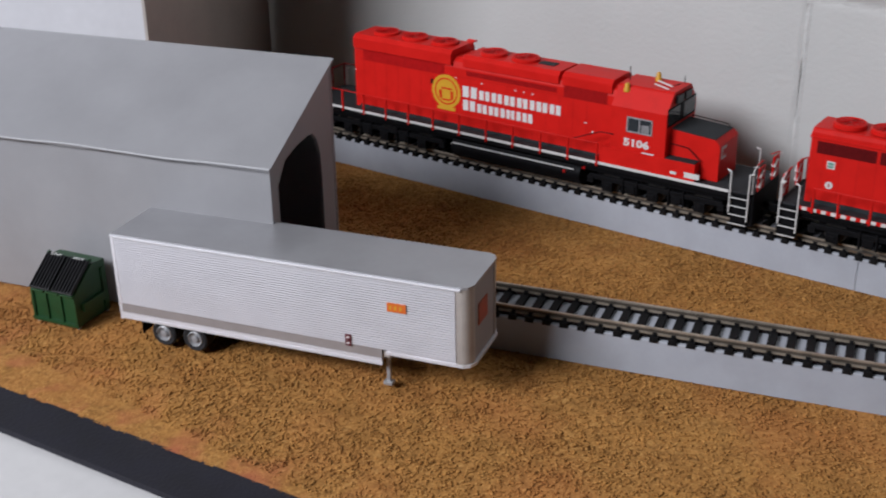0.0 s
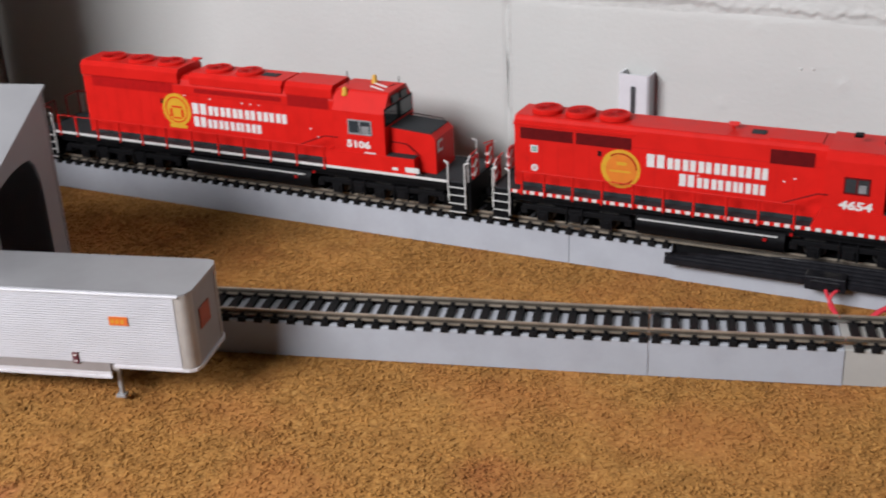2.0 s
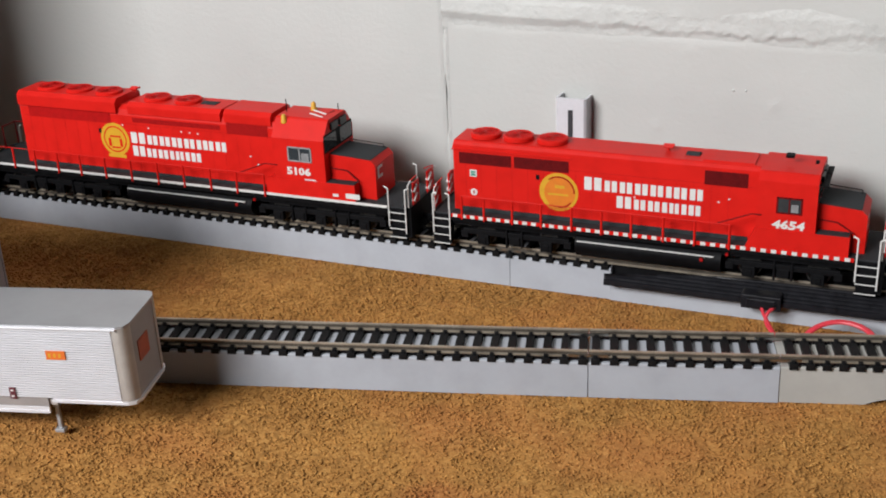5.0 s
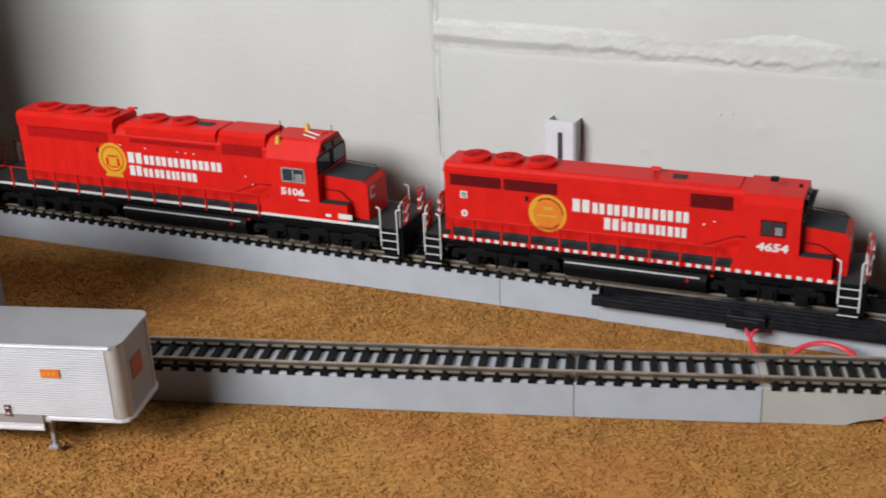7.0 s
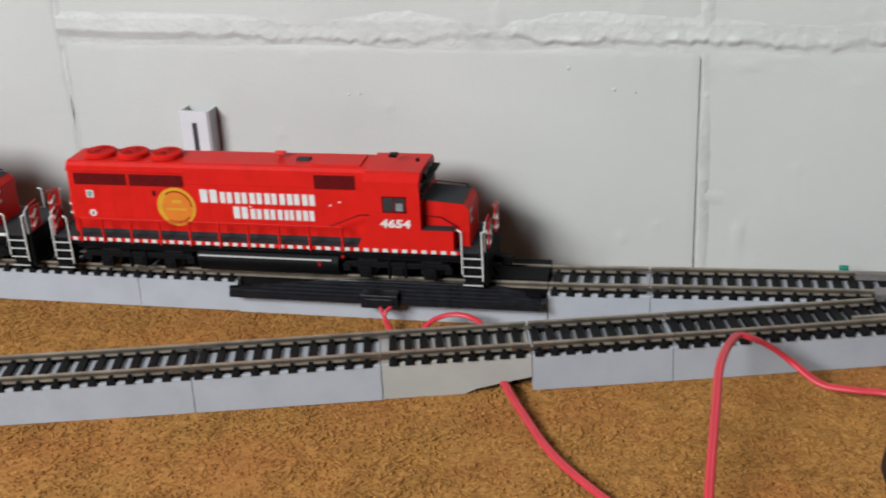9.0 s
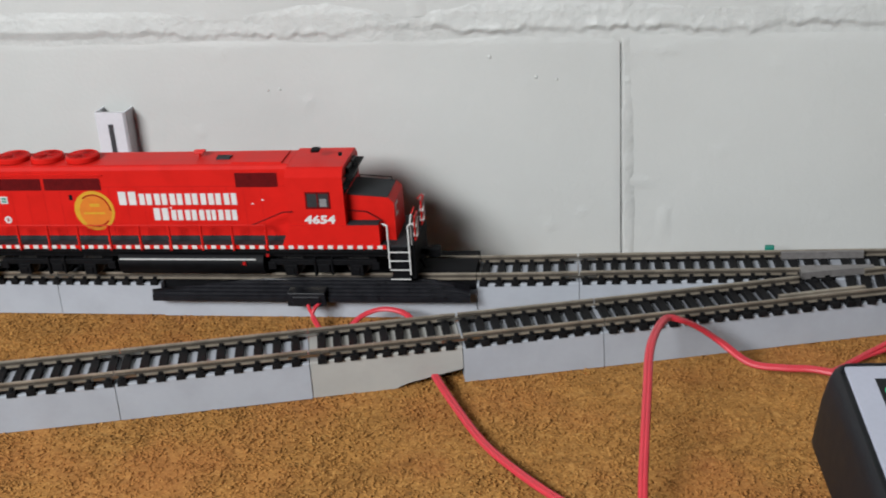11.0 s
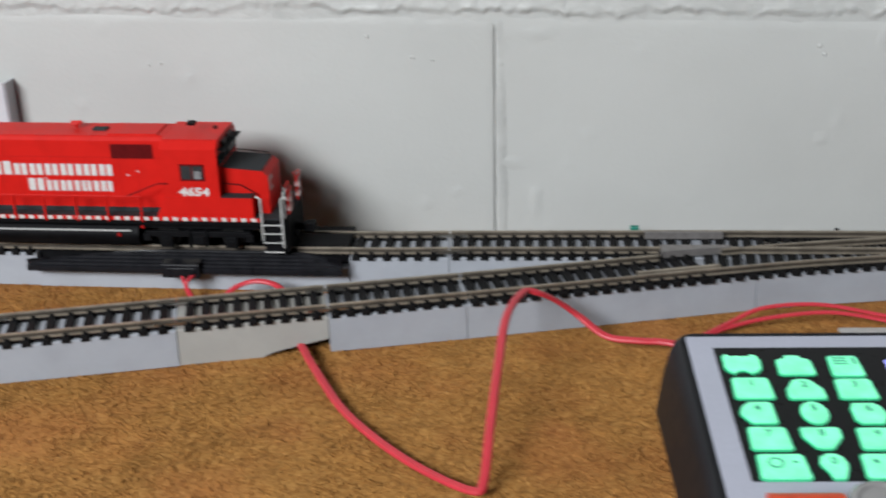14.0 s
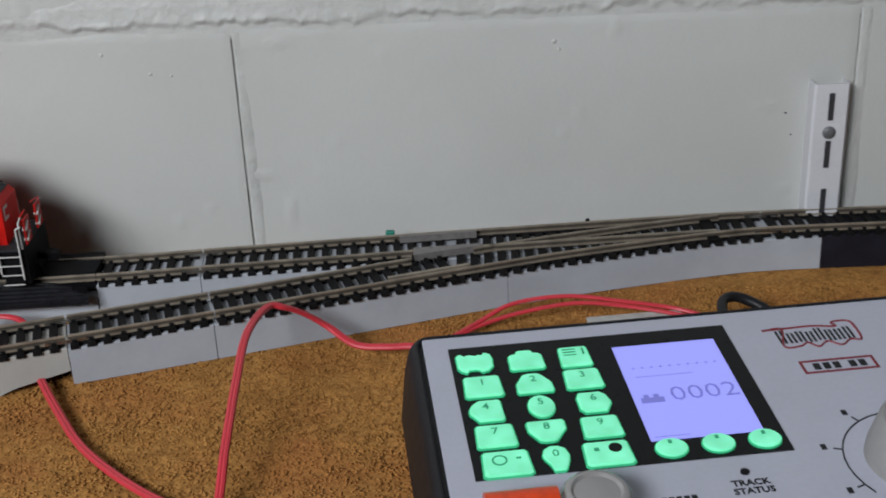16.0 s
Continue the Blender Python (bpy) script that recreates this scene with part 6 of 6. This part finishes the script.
for k in range(18):
    a, b = radians(30 + 10 * k), radians(40 + 10 * k)
    rod(bm, (KCX + 0.0235 * math.cos(a), KCY + 0.0235 * math.sin(a), 0), (KCX + 0.0235 * math.cos(b), KCY + 0.0235 * math.sin(b), 0), 0.0003, seg=5)
    if k % 4 == 1:
        rod(bm, (KCX + 0.0235 * math.cos(a), KCY + 0.0235 * math.sin(a), 0), (KCX + 0.0262 * math.cos(a), KCY + 0.0262 * math.sin(a), 0), 0.0003, seg=5)
dial = part("dial_scale", bm, M_DEVB, con, "printed dial scale")
for k in range(5):
    a = radians(40 + 40 * k)
    solid("dial_mark", M_DEVB, dial, (KCX + 0.0290 * math.cos(a) - 0.0008, KCX + 0.0290 * math.cos(a) + 0.0008, KCY + 0.0290 * math.sin(a) - 0.0012, KCY + 0.0290 * math.sin(a) + 0.0012, -0.0001, 0.0002))

# ---- wires and small things ----


def wire(label, pts, r=0.0011, two=True, n=14, flat=1.0):
    bm = bmesh.new()
    ln = smooth_line(pts, n)
    for s in ((-0.52 * r, 0.52 * r) if two else (0.0,)):
        tube(bm, ln, r, 8, side=s)
    return tagged(part("wire", bm, M_WIRE, smooth=True), label, "wire", "red track feed wires")


wire("flat red twin wire looping from under the track to the console", [(0.232, -0.088, 0.0035), (0.241, -0.110, 0.0032), (0.2565, -0.137, 0.0018), (0.2705, -0.1585, 0.0014), (0.2890, -0.1785, 0.0014), (0.3060, -0.1925, 0.0015), (0.3221, -0.2025, 0.0025), (0.3251, -0.199, 0.0050),
     (0.3251, -0.180, 0.0130), (0.3251, -0.150, 0.0215), (0.3255, -0.125, 0.0262), (0.330, -0.1040, 0.0262), (0.3360, -0.1000, 0.0240), (0.3430, -0.0955, 0.0185), (0.3510, -0.0935, 0.0118), (0.3620, -0.0990, 0.0062), (0.3740, -0.1010, 0.0058), (0.3850, -0.1020, 0.0062), (0.398, -0.106, 0.006)], 0.00108)
wire("thin red wires looping from the console to the track", [(0.392, -0.096, 0.0016), (0.411, -0.079, 0.004), (0.425, -0.072, 0.008), (0.447, -0.070, 0.0096), (0.470, -0.0715, 0.007), (0.490, -0.073, 0.004), (0.503, -0.080, 0.003)], 0.00070, True)
wire("thin red wires looping from the console to the track", [(0.392, -0.095, 0.0016), (0.412, -0.080, 0.003), (0.430, -0.0745, 0.0055), (0.452, -0.0725, 0.0075), (0.475, -0.0735, 0.005), (0.500, -0.079, 0.002)], 0.00070, True)
for pts in ([(0.1775, -0.0665, 0.0108), (0.1795, -0.0700, 0.0080), (0.1835, -0.0740, 0.004), (0.1880, -0.0800, 0.0010)], [(0.1845, -0.0665, 0.0108), (0.1815, -0.0700, 0.0085), (0.1815, -0.0730, 0.005), (0.1875, -0.0790, 0.0012)]):
    wire("short red feed wire from the terminal box", pts, 0.0008, False)
wire("red feed wire crossing under the near track", [(0.196, -0.0790, 0.0010), (0.203, -0.0725, 0.0070), (0.213, -0.0700, 0.0095), (0.224, -0.0735, 0.0080), (0.232, -0.0870, 0.0025)], 0.0009, True)
bm = bmesh.new()
tube(bm, smooth_line([(0.5055, -0.110, 0.008), (0.5055, -0.096, 0.0112), (0.5075, -0.085, 0.0122), (0.5130, -0.0805, 0.0118), (0.5205, -0.082, 0.0095), (0.5290, -0.089, 0.0062), (0.538, -0.099, 0.004), (0.56, -0.112, 0.003)], 12), 0.0021, 12)
tagged(part("cable", bm, M_CABLE, smooth=True), "thick black power cable behind the console", "cable")
bm = bmesh.new()
quad_box(bm, -0.0195, 0.0195, -0.012, 0.0, 0.0, 0.0012, m=Matrix.Translation((0.474, -0.0725, 0.0006)) @ Matrix.Rotation(radians(6), 4, "Z"))
tagged(part("terminal_strip", bm, M_PAPER), "flat white terminal strip behind the console", "terminal strip")
bm = bmesh.new()
quad_box(bm, -0.0020, 0.0020, -0.0012, 0.0012, 0.0, 0.0052, bevel=0.0005, m=Matrix.Translation((0.373, -0.0165, RISE - 0.0002)))
tagged(part("plastic_scrap", bm, M_GREENP), "small green plastic scrap beside the rail", "scrap")
for x, y in ((0.4622, -0.0080), (0.5300, -0.0070)):
    bm = bmesh.new()
    rod(bm, (x, y, RISE - 0.0005), (x, y, RISE + 0.0026), 0.0005)
    rod(bm, (x, y, RISE + 0.0022), (x, y, RISE + 0.0034), 0.0010)
    tagged(part("track_nail", bm, M_BLACKM), "black track nail standing proud", "nail", "track nails")

# ---- paint drops and chips on the wall ----
for x, z, r in ((0.1470, 0.0849, 0.0008), (0.1528, 0.0854, 0.0007), (0.2510, 0.0996, 0.0012), (0.2713, 0.0903, 0.0010), (0.2804, 0.0892, 0.0007), (0.4480, 0.0980, 0.0014), (0.4500, 0.0945, 0.0010)):
    bm = bmesh.new()
    lathe(bm, (x, 0.0008, z), (0, -1, 0), [(r * 1.2, 0), (r * 0.9, 0.0009), (r * 0.5, 0.0012), (0, 0.0013)], 10)
    part("paint_drop", bm, M_WALL, wall, smooth=True)
for x, z, w, h in ((0.5605, 0.0583, 0.0009, 0.0018), (0.5505, 0.0616, 0.0012, 0.0005), (0.5535, 0.0514, 0.0006, 0.0006)):
    bm = bmesh.new()
    lathe(bm, (0, 0, 0), (0, -1, 0), [(1, 0), (0.7, 0.4), (0, 0.5)], 7)
    bmesh.ops.transform(bm, matrix=Matrix.Translation((x, 0.0006, z)) @ Matrix.Rotation(0.4, 4, "Y") @ Matrix.Diagonal((w, 0.002, h, 1)), verts=bm.verts[:])
    part("paint_chip", bm, M_SLOT, wall, "dark chip in the paint")
